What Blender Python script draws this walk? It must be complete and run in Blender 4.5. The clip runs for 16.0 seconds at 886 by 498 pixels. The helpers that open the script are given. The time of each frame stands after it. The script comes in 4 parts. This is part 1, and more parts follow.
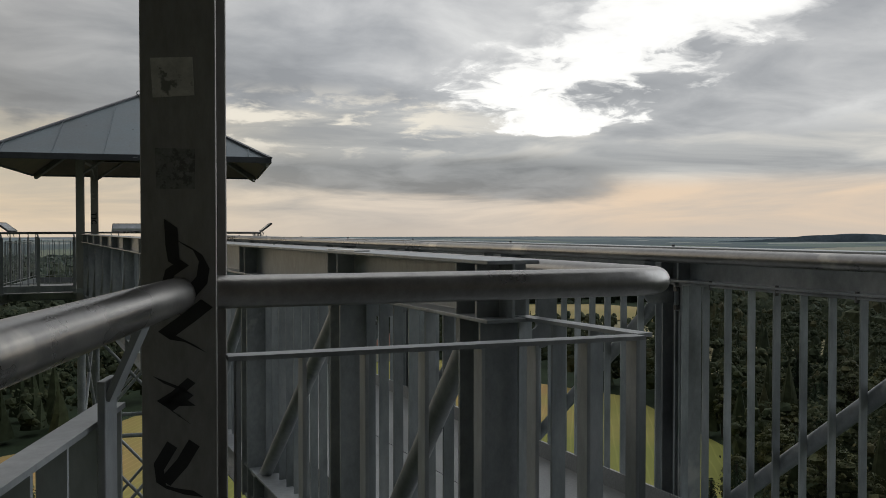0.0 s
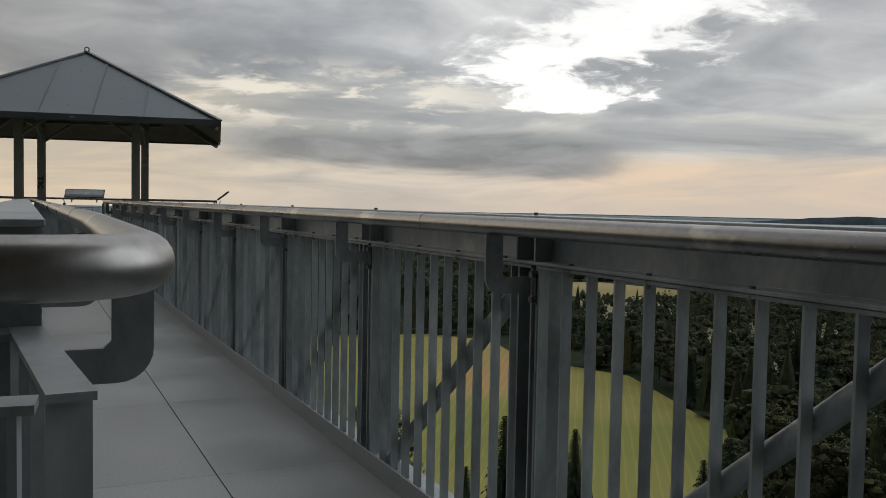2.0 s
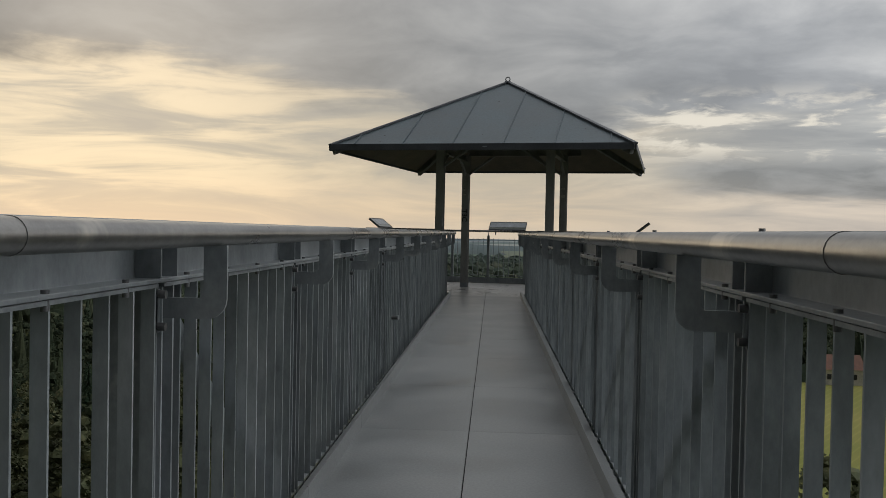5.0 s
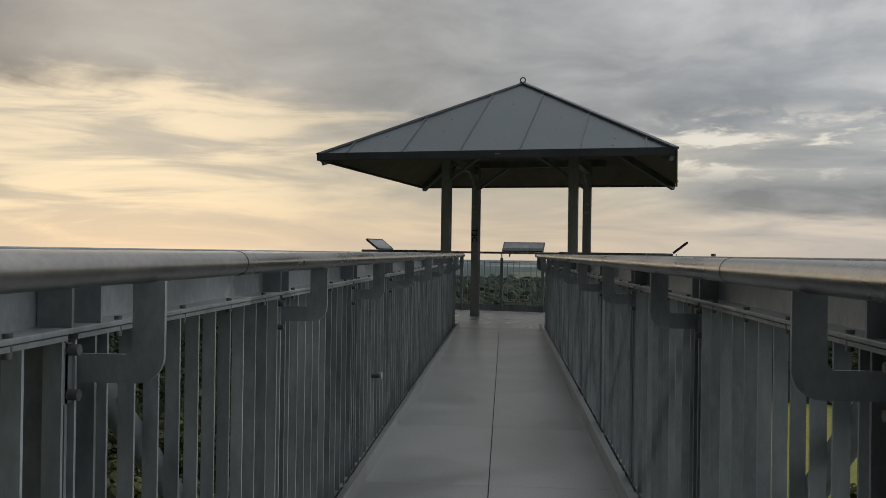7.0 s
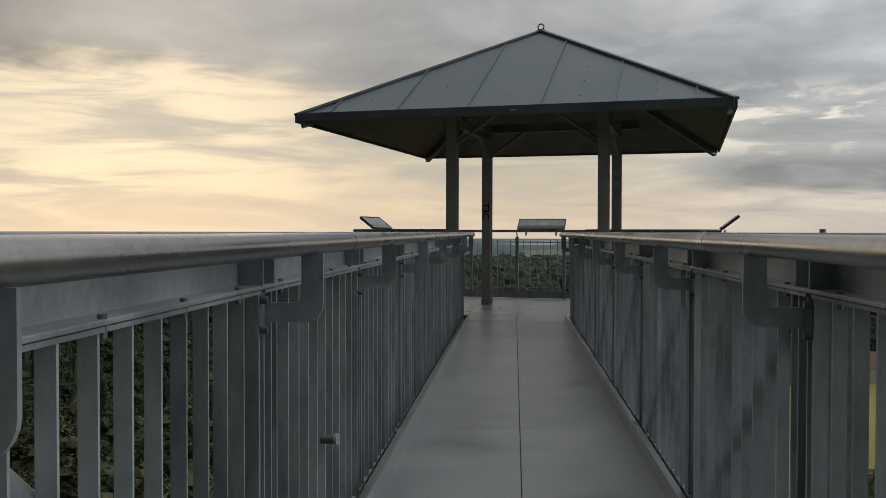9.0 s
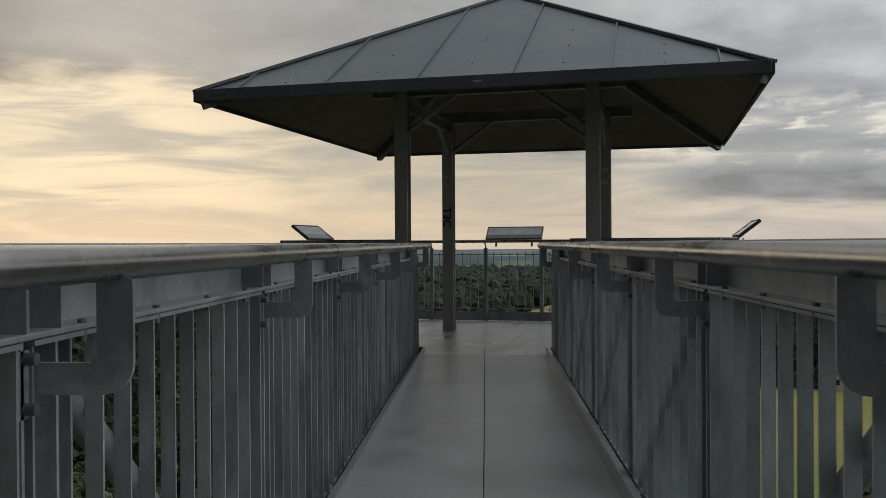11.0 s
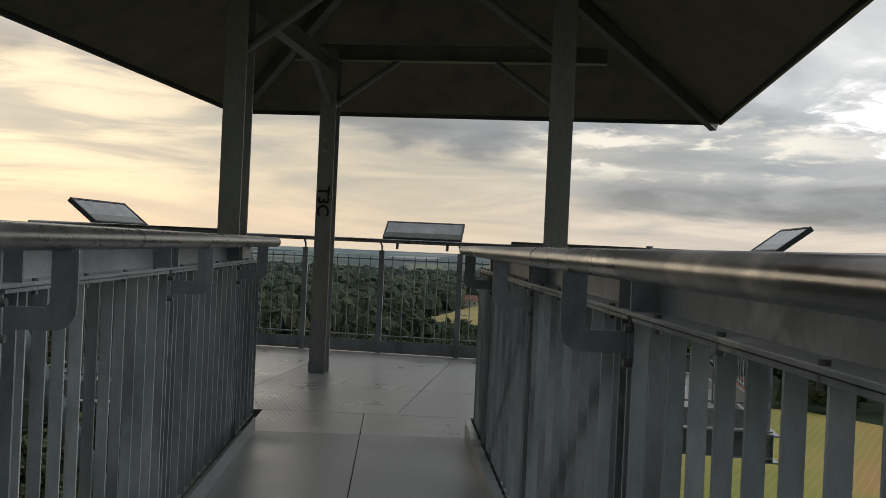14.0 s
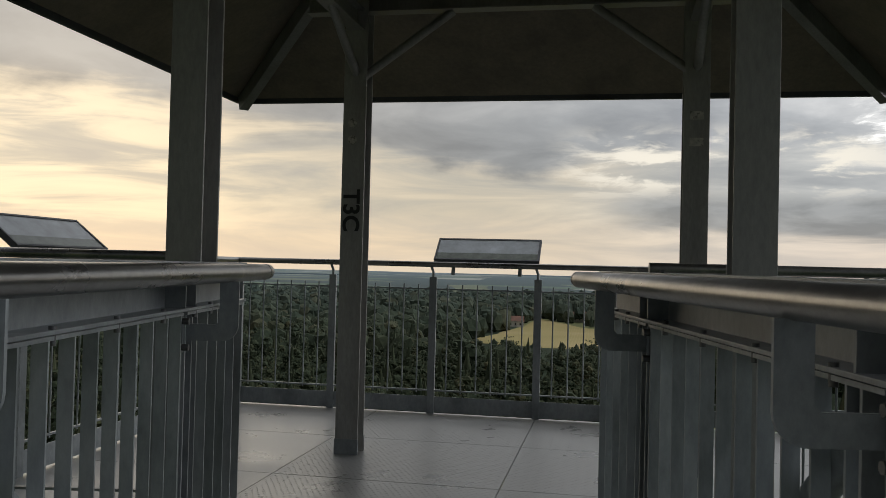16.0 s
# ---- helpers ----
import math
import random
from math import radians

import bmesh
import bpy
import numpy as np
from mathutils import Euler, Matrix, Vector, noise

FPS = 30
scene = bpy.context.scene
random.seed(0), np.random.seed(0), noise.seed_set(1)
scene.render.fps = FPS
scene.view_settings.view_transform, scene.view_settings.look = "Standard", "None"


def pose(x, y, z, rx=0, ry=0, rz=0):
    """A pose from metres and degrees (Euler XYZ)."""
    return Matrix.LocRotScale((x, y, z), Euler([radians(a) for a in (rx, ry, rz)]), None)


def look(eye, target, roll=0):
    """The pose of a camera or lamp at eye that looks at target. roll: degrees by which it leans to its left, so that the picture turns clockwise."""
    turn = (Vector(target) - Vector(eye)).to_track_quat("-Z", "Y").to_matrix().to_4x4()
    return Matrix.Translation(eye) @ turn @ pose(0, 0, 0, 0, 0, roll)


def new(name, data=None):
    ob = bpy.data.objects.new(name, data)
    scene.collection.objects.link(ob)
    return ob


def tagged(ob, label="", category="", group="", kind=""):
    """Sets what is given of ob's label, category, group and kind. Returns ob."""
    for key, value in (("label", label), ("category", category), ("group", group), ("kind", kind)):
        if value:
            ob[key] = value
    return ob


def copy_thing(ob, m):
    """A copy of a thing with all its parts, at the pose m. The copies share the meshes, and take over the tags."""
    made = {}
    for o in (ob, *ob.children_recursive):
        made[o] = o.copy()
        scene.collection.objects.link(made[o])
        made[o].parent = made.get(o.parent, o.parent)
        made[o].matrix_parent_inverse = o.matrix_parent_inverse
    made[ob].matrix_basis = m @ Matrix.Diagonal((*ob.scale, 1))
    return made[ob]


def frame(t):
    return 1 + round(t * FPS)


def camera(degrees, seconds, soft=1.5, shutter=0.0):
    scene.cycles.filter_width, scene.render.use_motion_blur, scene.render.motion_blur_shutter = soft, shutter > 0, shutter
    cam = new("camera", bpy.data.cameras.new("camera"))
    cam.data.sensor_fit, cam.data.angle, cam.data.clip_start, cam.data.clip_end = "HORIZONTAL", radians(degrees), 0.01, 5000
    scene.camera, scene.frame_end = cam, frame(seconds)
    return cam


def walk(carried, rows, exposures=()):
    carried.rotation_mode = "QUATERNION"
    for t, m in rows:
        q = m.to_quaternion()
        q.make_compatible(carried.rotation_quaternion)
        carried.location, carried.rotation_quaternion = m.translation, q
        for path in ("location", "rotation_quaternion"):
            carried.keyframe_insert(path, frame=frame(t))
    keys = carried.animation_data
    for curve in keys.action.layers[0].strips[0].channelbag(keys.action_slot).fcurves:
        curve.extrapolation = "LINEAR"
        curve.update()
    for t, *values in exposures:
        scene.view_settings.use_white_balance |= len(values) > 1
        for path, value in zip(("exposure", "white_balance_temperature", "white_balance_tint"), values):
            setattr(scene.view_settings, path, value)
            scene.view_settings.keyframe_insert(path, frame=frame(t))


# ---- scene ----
cam = camera(53.8, 16.0, soft=0.75)
PATH = [
    (0, (0.19, 0.012, 1.294), (1.058, 1.813, 1.251), -0.0),
    (0.5, (0.442, 0.171, 1.283), (1.42, 1.914, 1.22), -0.2),
    (1, (0.747, 0.359, 1.288), (1.771, 2.076, 1.224), 0.6),
    (1.5, (1.071, 0.577, 1.25), (1.982, 2.356, 1.186), 0.9),
    (2, (1.413, 0.703, 1.244), (2.273, 2.507, 1.144), 1.1),
    (2.5, (1.735, 0.909, 1.232), (2.425, 2.783, 1.126), 1.6),
    (3, (1.971, 1.141, 1.214), (2.376, 3.095, 1.085), 1.7),
    (3.5, (2.203, 1.287, 1.21), (2.306, 3.278, 1.056), 1.4),
    (4, (2.306, 1.633, 1.191), (2.263, 3.629, 1.078), 1.9),
    (6.5, (2.295, 4.1, 1.214), (2.157, 6.095, 1.21), 0.8),
    (7, (2.252, 4.713, 1.214), (2.112, 6.708, 1.223), 0.8),
    (7.5, (2.138, 5.268, 1.194), (1.83, 7.244, 1.21), -0.3),
    (8, (2.1, 5.812, 1.185), (1.849, 7.796, 1.141), 0.2),
    (8.5, (2.114, 6.424, 1.197), (1.898, 8.411, 1.143), 0.2),
    (9, (2.147, 6.999, 1.215), (1.985, 8.992, 1.176), 0.1),
    (11.3, (2.228, 9.985, 1.21), (2.159, 11.984, 1.208), -0.6),
    (11.5, (2.249, 10.257, 1.234), (2.204, 12.256, 1.288), -0.7),
    (12, (2.294, 10.875, 1.242), (2.271, 12.874, 1.314), 0.3),
    (12.5, (2.334, 11.513, 1.238), (2.37, 13.511, 1.32), 1.9),
    (13, (2.353, 12.247, 1.221), (2.417, 14.245, 1.284), 2.4),
    (13.5, (2.394, 12.915, 1.207), (2.497, 14.912, 1.203), 2.8),
    (14, (2.367, 13.56, 1.199), (2.472, 15.557, 1.194), 2.6),
    (14.5, (2.339, 14.177, 1.221), (2.444, 16.175, 1.228), 1.3),
    (15, (2.331, 14.752, 1.224), (2.412, 16.75, 1.253), 0.2),
    (15.5, (2.298, 15.335, 1.225), (2.342, 17.334, 1.253), 0.1),
    (16, (2.267, 15.936, 1.219), (2.27, 17.936, 1.259), 1.4),
]
walk(cam, [(t, look(eye, target, roll)) for t, eye, target, roll in PATH],
     [(0, 0.05), (1.0, -0.05), (1.5, 0.0), (2.5, 0.08), (3.0, 0.2), (3.5, 0.25), (4.0, 0.05), (6.5, -0.05), (7.5, 0.0), (8.5, 0.25), (9.0, 0.1), (11.5, 0.0), (12.5, 0.1), (14.5, 0.25), (16, 0.2)])

# ---- world and light ----
def nd(nt, kind, **kw):
    n = nt.nodes.new(kind)
    for k, v in kw.items():
        if k in n.inputs.keys():
            n.inputs[k].default_value = v
    return n


def op(nt, what, a, b=None, c=None):
    n = nt.nodes.new("ShaderNodeMath")
    n.operation = what
    for i, v in enumerate((a, b, c)):
        if v is None:
            continue
        if hasattr(v, "is_linked"):
            nt.links.new(v, n.inputs[i])
        else:
            n.inputs[i].default_value = v
    return n.outputs[0]


def ramp(nt, fac, stops, interp="LINEAR"):
    n = nt.nodes.new("ShaderNodeValToRGB")
    n.color_ramp.interpolation = interp
    els = n.color_ramp.elements
    while len(els) < len(stops):
        els.new(0.5)
    for e, (p, c) in zip(els, stops):
        e.position = p
        e.color = (c, c, c, 1) if isinstance(c, (int, float)) else (*c, 1)
    nt.links.new(fac, n.inputs[0])
    return n.outputs[0]


def mix(nt, fac, a, b, blend="MIX"):
    n = nt.nodes.new("ShaderNodeMix")
    n.data_type, n.blend_type = "RGBA", blend
    for sock, v in ((n.inputs[0], fac), (n.inputs[6], a), (n.inputs[7], b)):
        if hasattr(v, "is_linked"):
            nt.links.new(v, sock)
        elif isinstance(v, (int, float)):
            sock.default_value = v
        else:
            sock.default_value = (*v, 1)
    return n.outputs[2]


def toward(nt, vec, bearing, elevation):
    """Cosine between the sky direction and a bearing (degrees right of +y) at an elevation."""
    n = nt.nodes.new("ShaderNodeVectorMath")
    n.operation = "DOT_PRODUCT"
    nt.links.new(vec, n.inputs[0])
    b, e = radians(bearing), radians(elevation)
    n.inputs[1].default_value = (math.sin(b) * math.cos(e), math.cos(b) * math.cos(e), math.sin(e))
    return n.outputs["Value"]


world = bpy.data.worlds.new("evening_sky")
scene.world = world
world.use_nodes = True
wt = world.node_tree
wt.nodes.clear()
coord = nd(wt, "ShaderNodeTexCoord").outputs["Generated"]
sep = nd(wt, "ShaderNodeSeparateXYZ")
wt.links.new(coord, sep.inputs[0])
up = op(wt, "MAXIMUM", sep.outputs[2], 0.0)
den = op(wt, "ADD", up, 0.19)
flat = nd(wt, "ShaderNodeCombineXYZ")
wt.links.new(op(wt, "DIVIDE", sep.outputs[0], den), flat.inputs[0])
wt.links.new(op(wt, "DIVIDE", sep.outputs[1], den), flat.inputs[1])


def cloud_noise(scale, detail, rough, shift, distortion=0.0):
    n = nd(wt, "ShaderNodeTexNoise", Scale=scale, Detail=detail, Roughness=rough, Distortion=distortion)
    m = nd(wt, "ShaderNodeVectorMath")
    m.operation = "ADD"
    m.inputs[1].default_value = shift
    wt.links.new(flat.outputs[0], m.inputs[0])
    wt.links.new(m.outputs[0], n.inputs["Vector"])
    return n.outputs[0]


mass = cloud_noise(0.95, 5.0, 0.46, (3.1, 1.7, 0.0), 0.25)
puff = cloud_noise(2.7, 10.0, 0.56, (8.3, 4.1, 0.0), 0.35)
shred = cloud_noise(6.0, 8.0, 0.58, (1.9, 7.7, 0.0), 0.5)
density = op(wt, "ADD", op(wt, "MULTIPLY", mass, 0.58), op(wt, "MULTIPLY", puff, 0.42))
# bearing (degrees right of +y) and elevation of a sky direction
brg = op(wt, "MULTIPLY", op(wt, "ARCTAN2", sep.outputs[0], sep.outputs[1]), 57.2958)
ele = op(wt, "MULTIPLY", op(wt, "ARCSINE", up), 57.2958)
flow = nd(wt, "ShaderNodeCombineXYZ")
wt.links.new(op(wt, "MULTIPLY", brg, 0.075), flow.inputs[0])
wt.links.new(op(wt, "MULTIPLY", ele, 0.52), flow.inputs[1])
streak_n = nd(wt, "ShaderNodeTexNoise", Scale=1.0, Detail=8.0, Roughness=0.56, Distortion=0.6)
wt.links.new(flow.outputs[0], streak_n.inputs["Vector"])
streak = streak_n.outputs[0]


def along(value, lo, hi, stops, gain=1.0, interp="LINEAR"):
    """A quantity that follows value through (position, level) stops; levels lie between 0 and gain."""
    f = op(wt, "DIVIDE", op(wt, "SUBTRACT", value, lo), hi - lo)
    r = ramp(wt, f, [((p - lo) / (hi - lo), v / gain) for p, v in stops], interp)
    return op(wt, "MULTIPLY", r, gain)


def step(value, lo, hi):
    return ramp(wt, op(wt, "DIVIDE", op(wt, "SUBTRACT", value, lo), hi - lo), [(0.0, 0.0), (1.0, 1.0)], "EASE")


def times(*vals):
    out = vals[0]
    for v in vals[1:]:
        out = op(wt, "MULTIPLY", out, v)
    return out


rough_d = op(wt, "SUBTRACT", density, 0.5)
rough_s = op(wt, "SUBTRACT", streak, 0.5)
# the grey deck overhead, paler at the zenith and darker away from the evening side
deck_sky = ramp(wt, density, [(0.36, (0.40, 0.40, 0.395)), (0.46, (0.30, 0.302, 0.305)), (0.54, (0.225, 0.23, 0.238)), (0.64, (0.16, 0.165, 0.175))])
deck_sky = mix(wt, 1.0, deck_sky, ramp(wt, up, [(0.24, 1.0), (0.45, 1.4), (0.8, 2.3)]), "MULTIPLY")
deck_sky = mix(wt, 1.0, deck_sky, along(brg, -60, 60, [(-40, 0.80), (-8, 0.90), (6, 1.3), (18, 1.9), (40, 1.8)], 2.0), "MULTIPLY")
# the clear strip under the deck: cream to one side, grey and peach to the other
warm = ramp(wt, op(wt, "DIVIDE", op(wt, "ADD", brg, 60.0), 120.0), [(0.0, 0.6), (0.2, 1.0), (0.5, 1.0), (0.72, 0.0)], "EASE")
cream = ramp(wt, streak, [(0.34, (0.62, 0.535, 0.41)), (0.46, (0.51, 0.45, 0.36)), (0.56, (0.42, 0.39, 0.335)), (0.68, (0.33, 0.32, 0.305))])
glow = ramp(wt, toward(wt, coord, -24, 9), [(0.960, 0.0), (0.998, 1.0)], "EASE")
cream = mix(wt, times(glow, step(streak, 0.60, 0.42), 0.6), cream, (0.92, 0.75, 0.51))
pale = ramp(wt, streak, [(0.36, (0.66, 0.64, 0.60)), (0.50, (0.47, 0.475, 0.475)), (0.66, (0.33, 0.34, 0.355))])
low_sky = mix(wt, warm, pale, cream)
peach = mix(wt, ramp(wt, streak, [(0.40, 0.0), (0.62, 0.7)]), (0.80, 0.62, 0.46), (0.55, 0.50, 0.45))
low_sky = mix(wt, times(step(ele, 3.9, 2.4), along(brg, -60, 120, [(10, 0.25), (30, 0.5), (38, 0.95), (70, 0.9), (110, 0.0)])), low_sky, peach)
# a long grey bank low on the torn side, with bright wisps above it
bank_e = op(wt, "ABSOLUTE", op(wt, "SUBTRACT", op(wt, "ADD", ele, op(wt, "MULTIPLY", rough_s, 3.0)), along(brg, 0, 60, [(8, 3.6), (20, 3.5), (34, 3.2), (60, 3.0)], 5.0)))
bank = times(step(bank_e, 1.9, 0.7), step(brg, 8.5, 15.0), step(op(wt, "ADD", brg, op(wt, "MULTIPLY", rough_d, 20.0)), 40.0, 33.0))
low_sky = mix(wt, op(wt, "MULTIPLY", bank, 0.9), low_sky, ramp(wt, puff, [(0.36, (0.31, 0.317, 0.33)), (0.60, (0.19, 0.198, 0.212))]))
wisp = times(step(op(wt, "ABSOLUTE", op(wt, "SUBTRACT", ele, 6.9)), 2.8, 0.6), step(op(wt, "ABSOLUTE", op(wt, "SUBTRACT", brg, 18.0)), 12.0, 6.0), step(op(wt, "ADD", op(wt, "MULTIPLY", streak, 0.5), op(wt, "MULTIPLY", shred, 0.5)), 0.52, 0.42))
# the deck's ragged lower edge
foot = along(brg, -90, 90, [(-60, 9.0), (-31, 10.4), (-20, 9.8), (-9, 8.5), (0, 7.0), (6, 6.3), (12, 8.0), (25, 8.4), (36, 5.6), (60, 5.2)], 12.0)
lift = op(wt, "ADD", op(wt, "MULTIPLY", rough_d, 8.0), op(wt, "MULTIPLY", rough_s, 2.6))
over = op(wt, "SUBTRACT", op(wt, "ADD", ele, lift), foot)
sky_col = mix(wt, step(over, -0.7, 1.1), low_sky, deck_sky)
sky_col = mix(wt, op(wt, "MULTIPLY", wisp, 0.85), sky_col, (0.86, 0.80, 0.69))
# the white tear in the cloud, a wedge that leans away with height
mid_b = along(ele, 0, 24, [(4.5, 32.0), (6.5, 33.0), (8.2, 31.0), (9.6, 33.0), (11.5, 37.5), (14.8, 42.5), (20, 49.0)], 60.0)
half_w = along(ele, 0, 24, [(3.6, 1.0), (5.0, 2.6), (7.0, 3.6), (9.0, 5.4), (11, 6.0), (15, 6.6), (20, 5.0), (23, 1.0)], 8.0)
tear = op(wt, "SUBTRACT", 1.0, op(wt, "DIVIDE", op(wt, "ABSOLUTE", op(wt, "SUBTRACT", brg, mid_b)), half_w))
tear = op(wt, "SUBTRACT", op(wt, "MAXIMUM", tear, -4.0), op(wt, "MULTIPLY", op(wt, "SUBTRACT", op(wt, "ADD", op(wt, "MULTIPLY", puff, 0.45), op(wt, "MULTIPLY", shred, 0.55)), 0.48), along(ele, 0, 24, [(5, 10.0), (9, 8.5), (13, 3.4)], 10.0)))
tear = op(wt, "SUBTRACT", tear, op(wt, "MULTIPLY", step(ele, 6.4, 4.8), 8.0))
sky_col = mix(wt, ramp(wt, op(wt, "ADD", tear, 0.5), [(0.10, 0.0), (0.45, 0.35), (0.62, 0.80), (0.95, 1.0)]), sky_col, (1.06, 1.05, 1.02))
haze = ramp(wt, up, [(0.0, 0.6), (0.010, 0.25), (0.026, 0.0)])
sky_col = mix(wt, haze, sky_col, mix(wt, warm, (0.62, 0.54, 0.46), (0.58, 0.53, 0.45)))
# unseen sky tuned as lighting: raised off to the torn side, lowered opposite
across_sky = op(wt, "MULTIPLY_ADD", toward(wt, coord, 95, 18), 0.5, 0.5)
sky_col = mix(wt, 1.0, sky_col, ramp(wt, across_sky, [(0.04, 0.05), (0.14, 0.25), (0.21, 1.0)]), "MULTIPLY")
sky_col = mix(wt, ramp(wt, across_sky, [(0.895, 0.0), (0.95, 0.9)]), sky_col, (1.9, 1.98, 2.06))
# unseen low sky behind the walk, dimmed to darken steel that faces back
sky_col = mix(wt, 1.0, sky_col, ramp(wt, toward(wt, coord, 180, 4), [(0.10, 1.0), (0.80, 0.10)]), "MULTIPLY")
nishita = nd(wt, "ShaderNodeTexSky")
nishita.sky_type, nishita.sun_disc = "NISHITA", False
nishita.sun_elevation, nishita.sun_rotation = radians(14), radians(-24)
blue = mix(wt, 1.0, nishita.outputs[0], (0.10, 0.10, 0.10), "MULTIPLY")
sky_col = mix(wt, 0.06, sky_col, blue)
bg = nd(wt, "ShaderNodeBackground")
bg.inputs[1].default_value = 1.0
wt.links.new(sky_col, bg.inputs[0])
wt.links.new(bg.outputs[0], nd(wt, "ShaderNodeOutputWorld").inputs[0])

sun_data = bpy.data.lights.new("sun", "SUN")
sun_data.energy, sun_data.angle, sun_data.color = 0.12, radians(35), (1.0, 0.9, 0.75)
sun = new("sun", sun_data)
sun.matrix_world = look((0, 0, 60), (60 * math.sin(radians(24)), -60 * math.cos(radians(24)), 60 - 66 * math.tan(radians(14))))


# ---- materials ----
def material(name, base, rough=0.6, metal=0.0, dark=None, light=None, scale=6.0, stretch=(1, 1, 1), grain=60.0, bump=0.1, spec=0.5, each=0.0, spots=None):
    """Base colour broken up at two scales, with roughness and relief that follow; each: spread from object to object."""
    m = bpy.data.materials.new(name)
    m.use_nodes = True
    nt = m.node_tree
    bsdf = nt.nodes["Principled BSDF"]
    tc = nd(nt, "ShaderNodeNewGeometry").outputs["Position"]
    mp = nd(nt, "ShaderNodeMapping")
    mp.inputs["Scale"].default_value = stretch
    nt.links.new(tc, mp.inputs[0])
    n1 = nd(nt, "ShaderNodeTexNoise", Scale=scale, Detail=6.0, Roughness=0.6)
    n2 = nd(nt, "ShaderNodeTexNoise", Scale=grain, Detail=4.0, Roughness=0.7)
    nt.links.new(mp.outputs[0], n1.inputs["Vector"])
    nt.links.new(mp.outputs[0], n2.inputs["Vector"])
    dark = dark or tuple(c * 0.72 for c in base)
    light = light or tuple(min(1, c * 1.25) for c in base)
    col = ramp(nt, n1.outputs[0], [(0.30, dark), (0.5, base), (0.72, light)])
    g = ramp(nt, n2.outputs[0], [(0.3, 0.82), (0.7, 1.15)])
    col = mix(nt, 0.8, col, g, "MULTIPLY")
    if spots:
        n3 = nd(nt, "ShaderNodeTexNoise", Scale=spots[0], Detail=5.0, Roughness=0.65)
        nt.links.new(tc, n3.inputs["Vector"])
        col = mix(nt, ramp(nt, n3.outputs[0], [(spots[1], 0.0), (spots[1] + 0.07, 0.75)]), col, spots[2])
    if each:
        oi = nd(nt, "ShaderNodeObjectInfo")
        col = mix(nt, 1.0, col, ramp(nt, oi.outputs["Random"], [(0.0, 1 - each), (1.0, 1 + each)]), "MULTIPLY")
    nt.links.new(col, bsdf.inputs["Base Color"])
    nt.links.new(ramp(nt, n1.outputs[0], [(0.3, max(0.03, rough - 0.12)), (0.7, min(1, rough + 0.12))]), bsdf.inputs["Roughness"])
    bsdf.inputs["Metallic"].default_value = metal
    bsdf.inputs["Specular IOR Level"].default_value = spec
    if bump:
        bp = nd(nt, "ShaderNodeBump", Strength=bump, Distance=0.004)
        nt.links.new(n2.outputs[0], bp.inputs["Height"])
        nt.links.new(bp.outputs[0], bsdf.inputs["Normal"])
    return m


ZINC = material("galvanised_steel", (0.27, 0.292, 0.302), 0.42, 0.25, dark=(0.165, 0.18, 0.186), light=(0.38, 0.395, 0.40), scale=3.5, stretch=(1, 1, 0.6), grain=38, bump=0.10, each=0.12, spots=(1.7, 0.62, (0.52, 0.52, 0.50)))
BAR = material("galvanised_bars", (0.33, 0.362, 0.376), 0.46, 0.28, dark=(0.19, 0.21, 0.22), light=(0.46, 0.485, 0.495), scale=4.5, stretch=(1, 1, 0.4), grain=30, bump=0.10, each=0.18)
PIPE = material("galvanised_pipe", (0.275, 0.27, 0.262), 0.31, 0.88, dark=(0.175, 0.17, 0.165), light=(0.38, 0.37, 0.35), scale=2.4, stretch=(1, 0.6, 1), grain=50, bump=0.06, spots=(2.2, 0.60, (0.55, 0.52, 0.47)))
DECK = material("deck_plate", (0.295, 0.308, 0.308), 0.40, 0.45, dark=(0.25, 0.255, 0.25), light=(0.345, 0.35, 0.345), scale=1.4, grain=70, bump=0.06, each=0.06, spots=(3.3, 0.73, (0.19, 0.19, 0.185)))
TREAD = material("tread_plate", (0.37, 0.37, 0.36), 0.34, 0.4, dark=(0.30, 0.30, 0.29), light=(0.42, 0.42, 0.41), scale=1.6, grain=90, bump=0.1, each=0.05, spots=(2.7, 0.71, (0.22, 0.22, 0.21)))
SHEET = material("roof_sheet", (0.115, 0.145, 0.16), 0.45, 0.25, scale=1.2, grain=25, bump=0.05, each=0.07)
TRIM = material("roof_trim", (0.085, 0.09, 0.10), 0.5, 0.2, scale=2.0, grain=40, bump=0.05)
SOFFIT = material("soffit_boards", (0.185, 0.155, 0.118), 0.75, 0.0, scale=3.0, stretch=(1, 1, 1), grain=30, bump=0.15)
PAINT = material("grey_painted_steel", (0.25, 0.245, 0.23), 0.5, 0.15, scale=2.4, stretch=(1, 1, 0.3), grain=60, bump=0.05)
POST_PAINT = material("grey_post_paint", (0.34, 0.335, 0.315), 0.5, 0.15, scale=2.4, stretch=(1, 1, 0.3), grain=60, bump=0.05)
BLACK = material("black_marker", (0.012, 0.012, 0.013), 0.45, 0.0, scale=20, grain=80, bump=0.0)
PAPER = material("sticker_paper", (0.52, 0.50, 0.45), 0.7, 0.0, scale=22, grain=60, bump=0.05, spots=(30.0, 0.53, (0.07, 0.07, 0.065)))
OLDPAPER = material("torn_sticker", (0.20, 0.20, 0.19), 0.7, 0.0, scale=60, grain=150, bump=0.05, spots=(70.0, 0.5, (0.08, 0.08, 0.075)))
PLATE = material("pale_zinc_plate", (0.62, 0.62, 0.60), 0.4, 0.2, scale=12, grain=60, bump=0.05)
